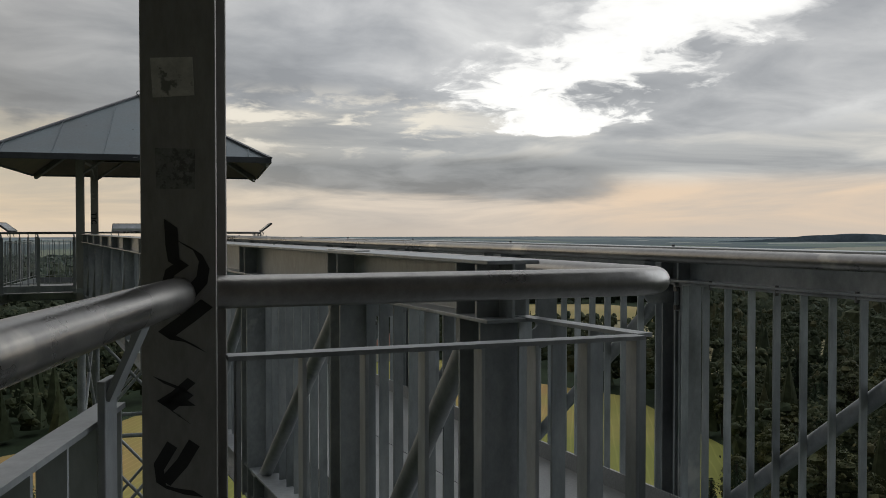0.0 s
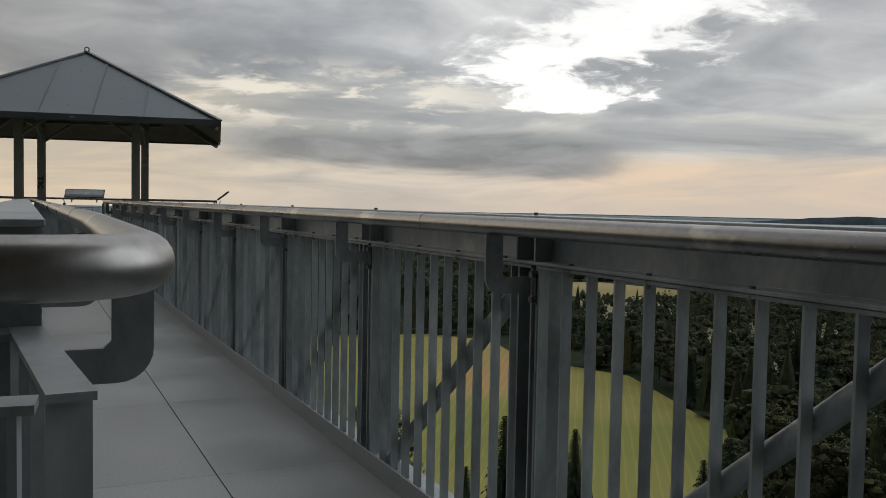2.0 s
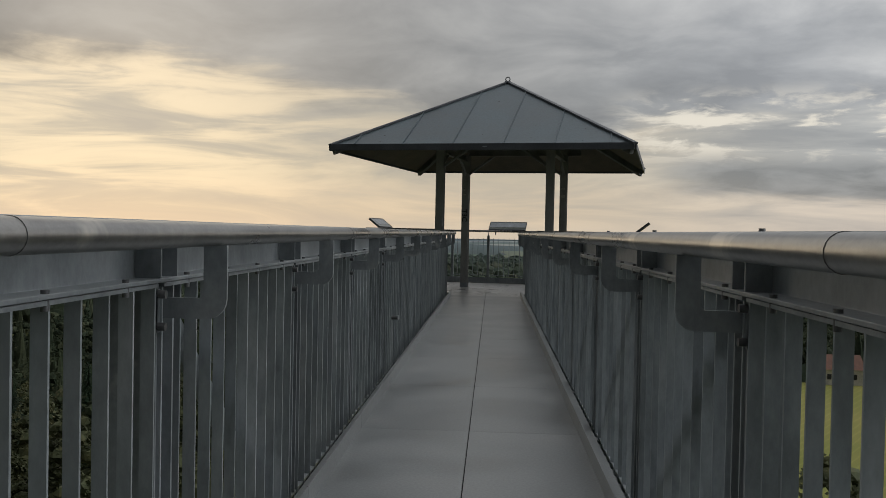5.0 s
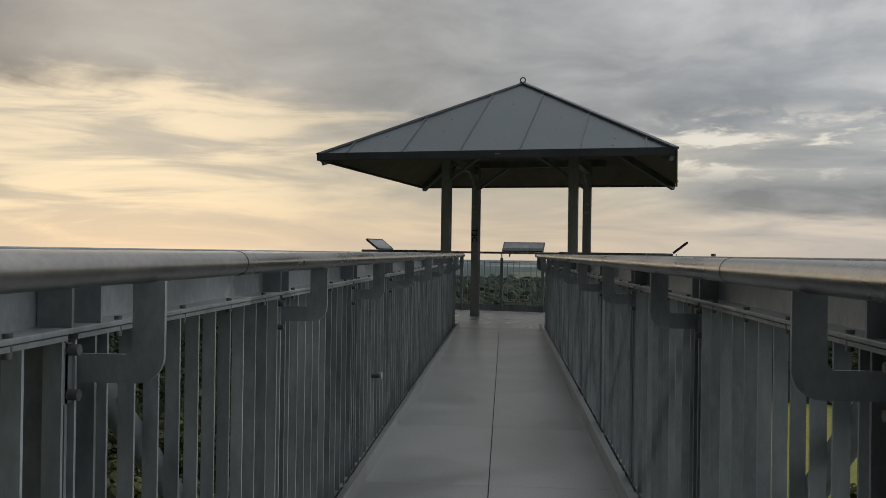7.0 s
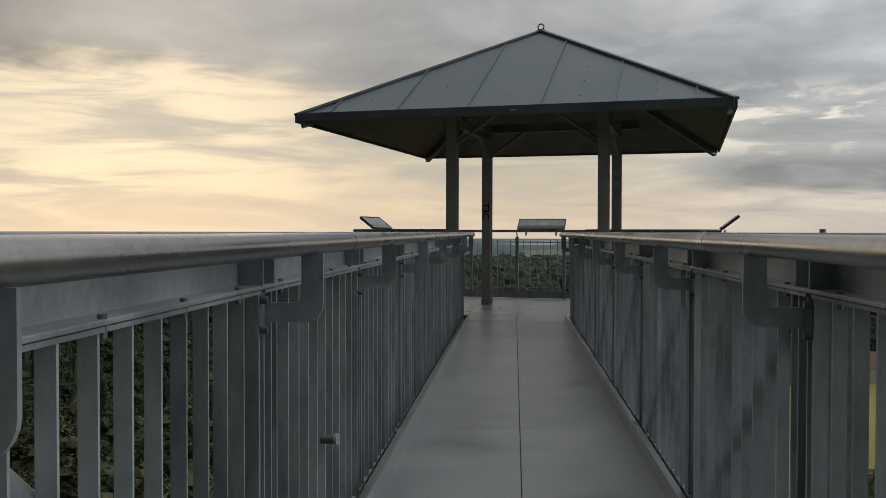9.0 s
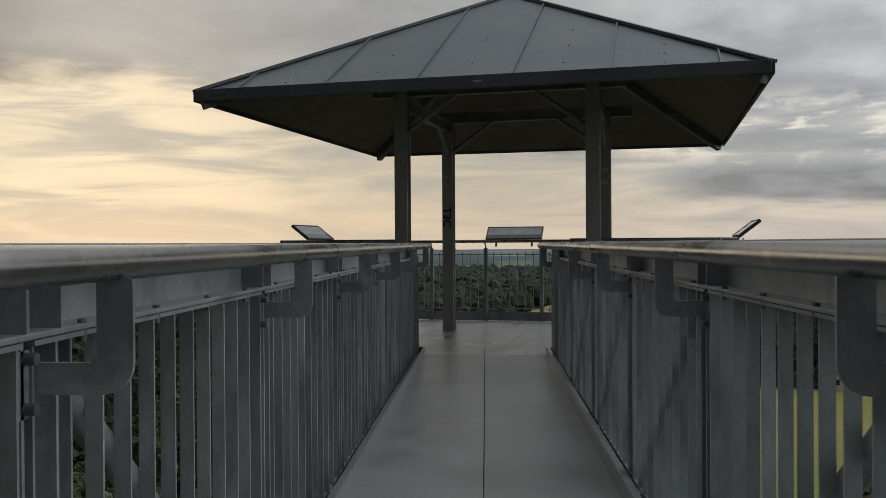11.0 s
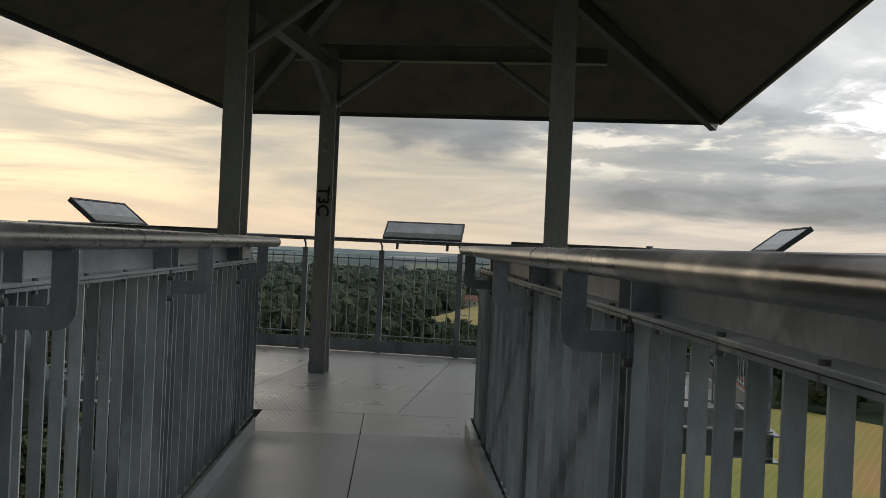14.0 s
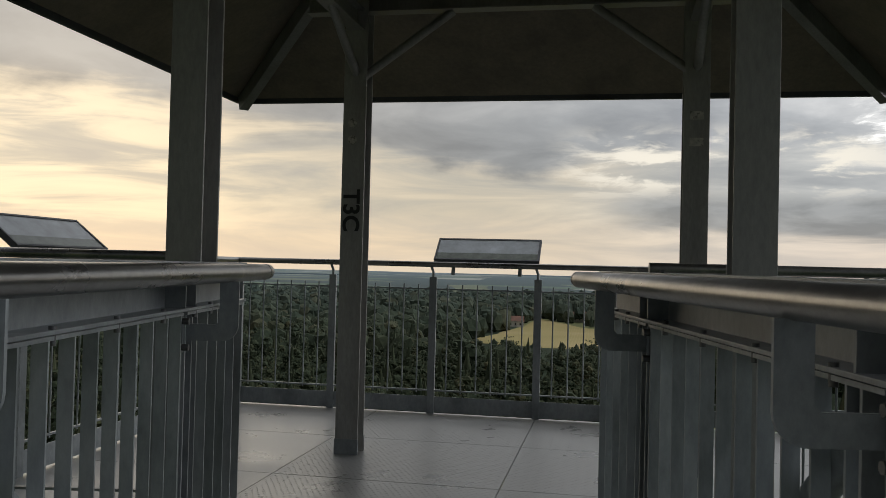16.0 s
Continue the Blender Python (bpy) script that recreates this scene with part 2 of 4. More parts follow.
BOLT = material("bolt_steel", (0.16, 0.16, 0.16), 0.45, 0.6, scale=30, grain=90, bump=0.03)
PRINT_SKY = material("board_print_sky", (0.42, 0.46, 0.50), 0.12, 0.0, scale=5.0, grain=12, bump=0.0)
PRINT_LAND = material("board_print_land", (0.13, 0.16, 0.13), 0.12, 0.0, scale=14.0, grain=40, bump=0.0)
RUBBER = material("dark_gap", (0.03, 0.03, 0.03), 0.8)
LEAF = material("leaves", (0.088, 0.098, 0.046), 0.75, 0.0, dark=(0.05, 0.06, 0.030), light=(0.14, 0.13, 0.06), scale=0.5, grain=3.0, bump=0.0, spec=0.2, each=0.3)
NEEDLE = material("needles", (0.022, 0.040, 0.020), 0.8, 0.0, dark=(0.012, 0.022, 0.012), light=(0.04, 0.06, 0.028), scale=0.5, grain=3.0, bump=0.0, spec=0.2, each=0.3)
BARK = material("bark", (0.07, 0.055, 0.042), 0.9, scale=3.0, grain=20, bump=0.3)
WALL = material("far_house_wall", (0.6, 0.57, 0.52), 0.8, scale=0.5, grain=3)
TILE = material("far_house_roof", (0.20, 0.10, 0.07), 0.8, scale=0.5, grain=3)


# ---- building blocks ----
class Solid:
    """A pile of polygons that becomes one mesh."""

    def __init__(self):
        self.v, self.f, self.smooth = [], [], []

    def add(self, verts, faces, smooth=False):
        k = len(self.v)
        self.v += [tuple(p) for p in verts]
        self.f += [tuple(i + k for i in q) for q in faces]
        self.smooth += [smooth] * len(faces)
        return self

    def bar(self, p0, p1, side, a, c, oa=0.0, oc=0.0):
        """A box from p0 to p1, a wide along side and c wide across it, shifted by oa and oc."""
        p0, p1 = Vector(p0), Vector(p1)
        w = (p1 - p0).normalized()
        s = Vector(side)
        s = (s - w * s.dot(w)).normalized()
        t = w.cross(s)
        pts = []
        for p in (p0, p1):
            for i, j in ((-1, -1), (1, -1), (1, 1), (-1, 1)):
                pts.append(p + s * (oa + i * a / 2) + t * (oc + j * c / 2))
        return self.add(pts, [(3, 2, 1, 0), (4, 5, 6, 7), (0, 1, 5, 4), (1, 2, 6, 5), (2, 3, 7, 6), (3, 0, 4, 7)])

    def beam(self, p0, p1, side, depth, width, tf=0.010, tw=0.007):
        """An H section in one piece; side runs along its web, from flange to flange."""
        p0, p1 = Vector(p0), Vector(p1)
        w = (p1 - p0).normalized()
        s = Vector(side)
        s = (s - w * s.dot(w)).normalized()
        t = w.cross(s)
        d, h, i, k = depth / 2, width / 2, depth / 2 - tf, tw / 2
        o = [(-d, -h), (-i, -h), (-i, -k), (i, -k), (i, -h), (d, -h), (d, h), (i, h), (i, k), (-i, k), (-i, h), (-d, h)]
        n = len(o)
        pts = [p + s * a + t * b for p in (p0, p1) for a, b in o]
        return self.add(pts, [(j, (j + 1) % n, n + (j + 1) % n, n + j) for j in range(n)] + [tuple(range(n))[::-1], tuple(range(n, 2 * n))])

    def tube(self, pts, r, n=14, caps=True):
        pts = [Vector(p) for p in pts]
        rings, ref = [], None
        for i, p in enumerate(pts):
            d = (pts[min(i + 1, len(pts) - 1)] - pts[max(i - 1, 0)]).normalized()
            if ref is None:
                ref = d.orthogonal().normalized()
            ref = (ref - d * ref.dot(d)).normalized()
            b = d.cross(ref)
            rings.append([p + (ref * math.cos(2 * math.pi * k / n) + b * math.sin(2 * math.pi * k / n)) * r for k in range(n)])
        verts = [q for ring in rings for q in ring]
        faces = [(i * n + k, i * n + (k + 1) % n, (i + 1) * n + (k + 1) % n, (i + 1) * n + k) for i in range(len(pts) - 1) for k in range(n)]
        self.add(verts, faces, True)
        if caps:
            self.add(rings[0][::-1], [tuple(range(n))])
            self.add(rings[-1], [tuple(range(n))])
        return self

    def slab(self, outline, thick, m=None):
        """A plane outline of (x, y) raised by thick along z, then moved by m."""
        n = len(outline)
        verts = [Vector((x, y, 0)) for x, y in outline] + [Vector((x, y, thick)) for x, y in outline]
        if m is not None:
            verts = [m @ p for p in verts]
        return self.add(verts, [tuple(range(n))[::-1], tuple(range(n, 2 * n))] + [(i, (i + 1) % n, n + (i + 1) % n, n + i) for i in range(n)])


def part(name, solid, mat, parent=None, label="", bevel=0.0, kind=""):
    me = bpy.data.meshes.new(name)
    me.from_pydata(solid.v, [], solid.f)
    me.polygons.foreach_set("use_smooth", solid.smooth)
    me.materials.append(mat)
    me.update()
    ob = new(name, me)
    if bevel:
        mod = ob.modifiers.new("edge", "BEVEL")
        mod.width, mod.segments, mod.limit_method = bevel, 2, "ANGLE"
    if parent is not None:
        ob.parent = parent
    if label or kind:
        tagged(ob, label, kind=kind)
    return ob


def share(ob, m, parent):
    """One more object on ob's mesh, at the pose m."""
    o = new(ob.name.split(".")[0], ob.data)
    o.matrix_basis = m
    o.parent = parent
    return o


def thing(name, label, category, group="", kind="", at=(0, 0, 0)):
    e = new(name)
    e.empty_display_size = 0.2
    e.location = at
    return tagged(e, label, category, group, kind)


# ---- plan, in metres ----
BAY = 1.56
BRACKETS = [3.25 + BAY * k for k in range(-3, 11)]      # stations of brackets and posts along the bridge
LX, RX = 1.435, 2.945                                   # inner faces of the two chords
RAIL_Z, RAIL_R = 1.18, 0.031
CHORD_TOP, CHORD_LOW = 1.215, 1.05
B_START, B_END = 2.0, 19.68
TURN_P = Matrix.Translation((2.53, 20.32, 0)) @ pose(0, 0, 0, 0, 0, -11)


def P(x, y, z=0.0):
    return TURN_P @ Vector((x, y, z))


# ---- bridge deck ----
deck = thing("floor_bridge", "grey galvanised steel bridge deck with folded edges", "floor", kind="structure")
joints = [-3.03 + 1.54 * k for k in range(15)]
joints[0], joints[-1] = -2.55, 19.05
mid = 2.187
for y0, y1 in zip(joints, joints[1:]):
    for x0, x1, edge in ((1.442, mid - 0.003, -1), (mid + 0.003, 2.936, 1)):
        s = Solid().bar(((x0 + x1) / 2, y0 + 0.001, -0.006), ((x0 + x1) / 2, y1 - 0.001, -0.006), (1, 0, 0), x1 - x0, 0.012)
        xe = 1.526 if edge < 0 else 2.852
        s.bar((xe - edge * 0.004, y0 + 0.003, 0.045), (xe - edge * 0.004, y1 - 0.003, 0.045), (1, 0, 0), 0.008, 0.090)
        part("floor_plate", s, DECK, deck)
part("joint_strip", Solid().bar((mid, -2.54, -0.018), (mid, 19.0, -0.018), (1, 0, 0), 0.06, 0.010), RUBBER, deck)
s = Solid()
for y in joints:
    if y > 0.4:
        s.beam((1.3, y, -0.09), (3.1, y, -0.09), (0, 0, 1), 0.14, 0.08)
for x in (1.36, 3.02):
    s.beam((x, -2.4 if x > 2 else 1.9, -0.10), (x, 19.7, -0.10), (0, 0, 1), 0.18, 0.12)
part("deck_beam", s, ZINC, deck)


# ---- trusses, panels and handrails of the bridge ----
def truss(side):
    """side -1: the one at LX, 1: the one at RX; both stand outside the deck."""
    inner = LX if side < 0 else RX
    cx = inner + side * 0.08
    start = B_START if side < 0 else -2.35
    t = thing("bridge_truss", "grey galvanised steel bridge truss with tube diagonals", "truss", "bridge trusses", at=(cx, start, 0))
    off = Matrix.Translation((-cx, -start, 0))

    def p(name, s, mat=ZINC, parent=t, bevel=0.0):
        s.v = [tuple(off @ Vector(q)) for q in s.v] if parent is t else s.v
        return part(name, s, mat, parent, bevel=bevel)
    p("top_chord", Solid().beam((cx, start, (CHORD_TOP + CHORD_LOW) / 2), (cx, B_END, (CHORD_TOP + CHORD_LOW) / 2), (0, 0, 1), CHORD_TOP - CHORD_LOW, 0.16, 0.011, 0.008), bevel=0.002)
    posts = [y + 0.02 for y in BRACKETS if y > (2.6 if side < 0 else start)]
    if side < 0:
        posts = [2.13] + posts
    posts = [y for y in posts if y < B_END]
    for i, y in enumerate(posts):
        p("post", Solid().beam((cx, y, -0.19), (cx, y, CHORD_LOW - 0.001), (0, 1, 0), 0.13, 0.13, 0.010, 0.008))
        for dy in (-0.06, 0.06):
            for q in (-1, 1):
                p("stiffener", Solid().bar((cx + q * 0.042, y + dy, CHORD_LOW + 0.011), (cx + q * 0.042, y + dy, CHORD_TOP - 0.011), (1, 0, 0), 0.068, 0.01))
        if i + 1 < len(posts):
            y1 = posts[i + 1]
            p("diagonal", Solid().tube([(cx, y + 0.10, CHORD_LOW - 0.05), (cx, y1 - 0.10, -0.10)], 0.034, 16))
            gus = Solid()
            gus.bar((cx, y + 0.13, CHORD_LOW - 0.10), (cx, y + 0.13, CHORD_LOW - 0.003), (0, 1, 0), 0.14, 0.012)
            p("gusset", gus)
    if side < 0:
        p("cover_plate", Solid().bar((cx - 0.045, 3.02, CHORD_TOP + 0.0025), (cx - 0.045, 3.33, CHORD_TOP + 0.0025), (1, 0, 0), 0.06, 0.005), PLATE)
    if side > 0:
        for y in BRACKETS[2:]:
            p("bolt", Solid().tube([(cx, y + 0.08, CHORD_TOP - 0.002), (cx, y + 0.08, CHORD_TOP + 0.010)], 0.009, 6), BOLT)
    return t


for sd in (-1, 1):
    truss(sd)


def bolts(points, parent, r=0.011, h=0.010, axis=(0, 0, 1)):
    s = Solid().tube([(0, 0, 0), Vector(axis) * h], r, 6)
    me = None
    for q in points:
        if me is None:
            me = part("bolt", s, BOLT, parent)
            me.matrix_basis = Matrix.Translation(q)
        else:
            share(me, Matrix.Translation(q), parent)


BALUSTER = Solid().bar((0, 0, -0.055), (0, 0, CHORD_LOW - 0.012), (1, 0, 0), 0.037, 0.008)
proto = None


def panel(y0, y1, x):
    """A railing panel of upright flat bars between y0 and y1, hung below the chord."""
    global proto
    t = thing("railing_panel", "grey galvanised railing panel of upright flat steel bars", "railing", "railing panels of the bridge", at=(x, y0, 0))
    L = y1 - y0
    part("top_bar", Solid().bar((0, 0, CHORD_LOW - 0.007), (0, L, CHORD_LOW - 0.007), (1, 0, 0), 0.05, 0.010), ZINC, t)
    part("bottom_bar", Solid().bar((0, 0, -0.05), (0, L, -0.05), (1, 0, 0), 0.05, 0.010), ZINC, t)
    n = max(2, round(L / 0.142))
    for i in range(n + 1):
        m = Matrix.Translation((0, L * (i + 0.04) / (n + 0.08), 0))
        if proto is None:
            proto = part("baluster", BALUSTER, BAR, t)
            proto.matrix_basis = m
        else:
            share(proto, m, t)
    inward = 1 if x < 2 else -1
    bolts([(inward * 0.018, L * k / 4 - L / 8, CHORD_LOW - 0.024) for k in range(1, 5)], t, r=0.009, h=0.043)


for x in (LX - 0.028, RX + 0.028):
    ys = [y - 0.04 for y in BRACKETS]
    if x < 2:
        ys = [2.06] + [y for y in ys if y > 2.6]
    for y0, y1 in zip(ys, ys[1:]):
        panel(y0 + 0.02, y1 - 0.02, x)
    panel(ys[-1] + 0.02, B_END - 0.02, x)


def bracket_solid(side):
    """J-shaped plate in the x-z plane: an upright under the pipe, a rounded heel and an arm to the post. side 1: arm towards -x."""
    s = side
    top, low = RAIL_Z - 0.028, 0.952
    pts = [(0.032, top), (-0.032, top), (-0.032, 1.020), (-0.044, 1.008), (-0.165, 1.008), (-0.165, low)]
    pts += [(0.032 - 0.055 + 0.055 * math.sin(radians(a)), low + 0.055 - 0.055 * math.cos(radians(a))) for a in range(0, 91, 15)]
    pts = [(s * px, pz) for px, pz in pts]
    if s > 0:
        pts = pts[::-1]
    m = Matrix(((1, 0, 0, 0), (0, 0, 1, -0.005), (0, 1, 0, 0), (0, 0, 0, 1)))
    return Solid().slab(pts[::-1], 0.010, m)


BRK = {}


def handrail(path, stations, x, side, label):
    t = thing("handrail", label, "handrail", "bridge handrails", at=(x, stations[0], 0))
    o = Vector((x, stations[0], 0))
    part("pipe", Solid().tube([Vector(q) - o for q in path], RAIL_R, 20), PIPE, t)
    for y in stations:
        m = Matrix.Translation((0, y - stations[0], 0))
        if side not in BRK:
            BRK[side] = part("bracket", bracket_solid(side), ZINC, t, bevel=0.0)
            b = BRK[side]
            b.matrix_basis = m
        else:
            b = share(BRK[side], m, t)
        cleat = Solid().bar((-side * 0.150, -0.03, 0.915), (-side * 0.150, -0.03, 1.032), (0, 1, 0), 0.05, 0.010)
        part("cleat", cleat, ZINC, b)
        bolts([(-side * 0.144, -0.035, z) for z in (0.932, 1.018)], b, 0.012, side * 0.022, (1, 0, 0))
    ring = Solid().tube([(0, 0, RAIL_Z), (0, 0.003, RAIL_Z)], RAIL_R + 0.0012, 20)
    first = None
    for y in stations[1::2]:
        m = Matrix.Translation((0, y - stations[0] + 0.55, 0))
        if first is None:
            first = part("weld_ring", ring, PIPE, t)
            first.matrix_basis = m
        else:
            share(first, m, t)
    return t


HL, HR = 1.565, 2.815
corner_post = (0.46, 1.66)
back_dir = (Vector((*corner_post, 0)) - Vector((1.565, 1.55, 0))).normalized()
q0 = Vector((HL - 0.042, 1.55, RAIL_Z))
lead = q0 + Vector((0.004, 0.15, 0))
path = [Vector((corner_post[0] + 0.05, corner_post[1] - 0.02, RAIL_Z))]
tail_in = q0 + back_dir * 0.14
path.append(tail_in)
for i in range(1, 9):
    u = i / 9
    path.append(tail_in * (1 - u) ** 2 + q0 * 2 * u * (1 - u) + lead * u * u)
path += [lead] + [Vector((HL, y, RAIL_Z)) for y in (3, 8, 13, 19.0)]


def flare(x, way):
    return [Vector((x, 19.40, RAIL_Z)), Vector((x + way * 0.02, 19.56, RAIL_Z)), Vector((x + way * 0.07, 19.68, RAIL_Z)), Vector((x + way * 0.16, 19.76, RAIL_Z)), Vector((x + way * 0.30, 19.79, RAIL_Z))]


handrail(path + flare(HL, -1), [2.17] + [y for y in BRACKETS if y > 2.6], HL, 1, "round galvanised handrail pipe bent back at its end")
path = [Vector((HR, y, RAIL_Z)) for y in (-2.35, 3, 8, 13, 19.0)] + flare(HR, 1)
handrail(path, BRACKETS, HR, -1, "long round galvanised handrail pipe on bent brackets")


# ---- landing at the start ----
landing = thing("floor_landing", "grey steel landing deck at the stair head", "floor", kind="structure")
for x0 in (-2.2, -1.0, 0.2):
    for y0 in (-2.4, -1.0, 0.4):
        if y0 < 0.3 or x0 > 0:
            w = 1.238 if x0 > 0 else 1.19
            part("floor_plate", Solid().bar((x0 + w / 2, y0 + 0.003, -0.006), (x0 + w / 2, y0 + 1.39, -0.006), (1, 0, 0), w, 0.012), DECK, landing)
part("deck_beam", Solid().beam((-2.2, -0.3, -0.10), (1.4, -0.3, -0.10), (0, 0, 1), 0.16, 0.1), ZINC, landing)

# roof out of view, added to keep sky light off the landing steel
tagged(part("ceiling_landing", Solid().bar((-2.6, -0.55, 3.25), (3.1, -0.55, 3.25), (0, 1, 0), 4.6, 0.10), SOFFIT), "unseen dark boarded roof added to shade the landing", "ceiling", kind="structure")
# wall out of view, added so the pipes reflect something dark
tagged(part("wall_stair_head", Solid().bar((-2.6, -2.62, 1.5), (3.1, -2.62, 1.5), (0, 0, 1), 3.4, 0.12), SOFFIT), "unseen dark boarded wall added behind the landing to darken reflections", "wall", kind="structure")
C = Vector((*corner_post, 0))
col = thing("steel_column", "dark grey steel column with black graffiti and torn stickers", "column", at=C)
face = Vector((math.sin(radians(20)), math.cos(radians(20)), 0))     # the way from the landing to the column
across = Vector((face.y, -face.x, 0))
part("column_shaft", Solid().beam((0, 0, -0.6), (0, 0, 3.2), face, 0.13, 0.13, 0.011, 0.008), PAINT, col, bevel=0.002)


def flat_mark(outline, name, mat, label):
    """A thin film on the column's face; outline in (across, height)."""
    m = Matrix((across, Vector((0, 0, 1)), -face)).transposed().to_4x4()
    m.translation = -face * 0.0655
    part(name, Solid().slab(outline, 0.0012, m), mat, col, label)


flat_mark([(-0.042, 1.526), (0.029, 1.531), (0.026, 1.598), (-0.046, 1.595)], "sticker", PAPER, "scratched pale paper sticker")
flat_mark([(-0.037, 1.367), (0.029, 1.367), (0.030, 1.437), (-0.039, 1.438)], "sticker", OLDPAPER, "torn grey remains of a sticker")


def stroke(pts, w):
    """A marker stroke of (across, height) points with a chisel tip."""
    w *= 1.15
    pts = [(u * 1.06, 1.306 - (1.312 - z) * 1.11) for u, z in pts]
    a = [(u - w * 0.5, z + w * 0.35) for u, z in pts]
    b = [(u + w * 0.5, z - w * 0.35) for u, z in pts]
    for i in range(len(pts) - 1):
        flat_mark([a[i], b[i], b[i + 1], a[i + 1]], "graffiti_stroke", BLACK, "")


stroke([(-0.012, 1.312), (-0.010, 1.270), (-0.006, 1.245)], 0.020)
stroke([(0.004, 1.281), (0.030, 1.268), (0.042, 1.246), (0.038, 1.222), (0.022, 1.205), (0.012, 1.192)], 0.016)
stroke([(0.010, 1.250), (-0.014, 1.234), (-0.022, 1.206), (-0.012, 1.180), (0.006, 1.165)], 0.013)
stroke([(0.046, 1.185), (0.020, 1.165), (-0.024, 1.134), (0.000, 1.130), (0.036, 1.112)], 0.018)
stroke([(-0.034, 1.064), (0.014, 1.044), (-0.020, 1.020), (0.010, 0.998)], 0.017)
stroke([(0.020, 1.062), (-0.006, 1.040), (-0.030, 1.026), (0.020, 1.026)], 0.012)
stroke([(0.024, 0.962), (0.004, 0.930), (-0.024, 0.900)], 0.016)
stroke([(-0.012, 0.960), (-0.034, 0.925), (-0.030, 0.895), (0.000, 0.885), (0.030, 0.880)], 0.015)
stroke([(-0.036, 0.870), (0.040, 0.862), (0.044, 0.840), (-0.030, 0.842)], 0.016)


def side_rail(p0, p1, label, n):
    """A landing railing of flat bars below a round pipe."""
    p0, p1 = Vector(p0), Vector(p1)
    d = (p1 - p0).normalized()
    out = Vector((-d.y, d.x, 0))
    L = (p1 - p0).length
    t = thing("landing_railing", label, "railing", "landing railings", at=p0)
    part("flat_rail", Solid().bar((0, 0, 1.058), d * L + Vector((0, 0, 1.058)), out, 0.045, 0.009), ZINC, t)
    part("bottom_bar", Solid().bar((0, 0, 0.06), d * L + Vector((0, 0, 0.06)), out, 0.045, 0.009), ZINC, t)
    first = None
    for i in range(n + 1):
        m = Matrix.Translation(d * (L * (i + 0.15) / (n + 0.3)))
        if first is None:
            first = part("baluster", Solid().bar((0, 0, 0.06), (0, 0, 1.054), d, 0.008, 0.042), BAR, t)
            first.matrix_basis = m
        else:
            share(first, m, t)
    return t, d, out, L


flat_corner = Vector((1.42, 1.56, 0))
side_rail(C + Vector((0.07, -0.02, 0)), flat_corner, "galvanised landing railing of flat bars below the bent pipe", 7)
side_rail(flat_corner + Vector((0.03, 0.02, 0)), (1.41, 2.06, 0), "short galvanised railing return of flat steel bars", 3)
back_way = Vector((-0.361, -0.932, 0))
beside = Vector((-0.932, 0.361, 0))
start_p = C + back_way * 0.12 + beside * 0.099 + Vector((0, 0, -0.06))
t, d, out, L = side_rail(start_p, start_p + back_way * 3.9, "galvanised landing railing with a round pipe on top", 30)
pipe_at = -beside * 0.099 + Vector((0, 0, RAIL_Z + 0.06))
part("pipe", Solid().tube([pipe_at - d * 0.055, pipe_at + d * L], RAIL_R, 20), PIPE, t)
for k in (0.16, 1.4, 2.6, 3.7):
    part("rail_post", Solid().bar(d * k + out * 0.04 + Vector((0, 0, -0.15)), d * k + out * 0.04 + Vector((0, 0, 1.13)), d, 0.06, 0.012), ZINC, t, bevel=0.002)
    part("rail_bracket", Solid().bar(d * k + out * 0.046 + Vector((0, 0, 1.10)), d * k + out * 0.099 + Vector((0, 0, RAIL_Z + 0.04)), d, 0.05, 0.010), ZINC, t)
back = thing("landing_railing", "galvanised railing closing the landing behind the stair", "railing", "landing railings", at=(0.4, -2.4, 0))
part("pipe", Solid().tube([(-2.6, 0, RAIL_Z), (2.5, 0, RAIL_Z)], RAIL_R, 16), PIPE, back)
first = None
for i in range(40):
    m = Matrix.Translation((-2.6 + i * 0.128, 0, 0))
    if first is None:
        first = part("baluster", Solid().bar((0, 0, 0.0), (0, 0, 1.15), (1, 0, 0), 0.008, 0.042), BAR, back)
        first.matrix_basis = m
    else:
        share(first, m, back)

# ---- pavilion ----
pav = thing("pavilion", "open steel pavilion with a grey hipped metal roof", "pavilion", at=P(0, 0, 0))
pav.rotation_euler = (0, 0, radians(-11))
PX, PY = 1.065, 1.12
for i, (sx, sy) in enumerate(((-1, -1), (1, -1), (-1, 1), (1, 1))):
    post = part("post", Solid().beam((sx * PX, sy * PY, -0.25), (sx * PX, sy * PY, 2.95), (0, 1, 0), 0.15, 0.15, 0.011, 0.009), POST_PAINT, pav, bevel=0.002)
    part("base_plate", Solid().beam((sx * PX, sy * PY, 0.002), (sx * PX, sy * PY, 0.10), (0, 1, 0), 0.158, 0.158, 0.008, 0.006), ZINC, post)
HX, HY = 2.66, 2.85
EAVE, APEX = 2.70, 4.255
apex = Vector((0, 0.08, APEX))
cor = [Vector((-HX, -HY, EAVE)), Vector((HX, -HY, EAVE)), Vector((HX, HY, EAVE)), Vector((-HX, HY, EAVE))]
roof = part("roof_underside", Solid().add([c * 1.0 - Vector((0, 0, 0.045)) for c in cor] + [apex - Vector((0, 0, 0.06))], [(1, 0, 4), (2, 1, 4), (3, 2, 4), (0, 3, 4)]), SOFFIT, pav, "dark boarded roof underside")
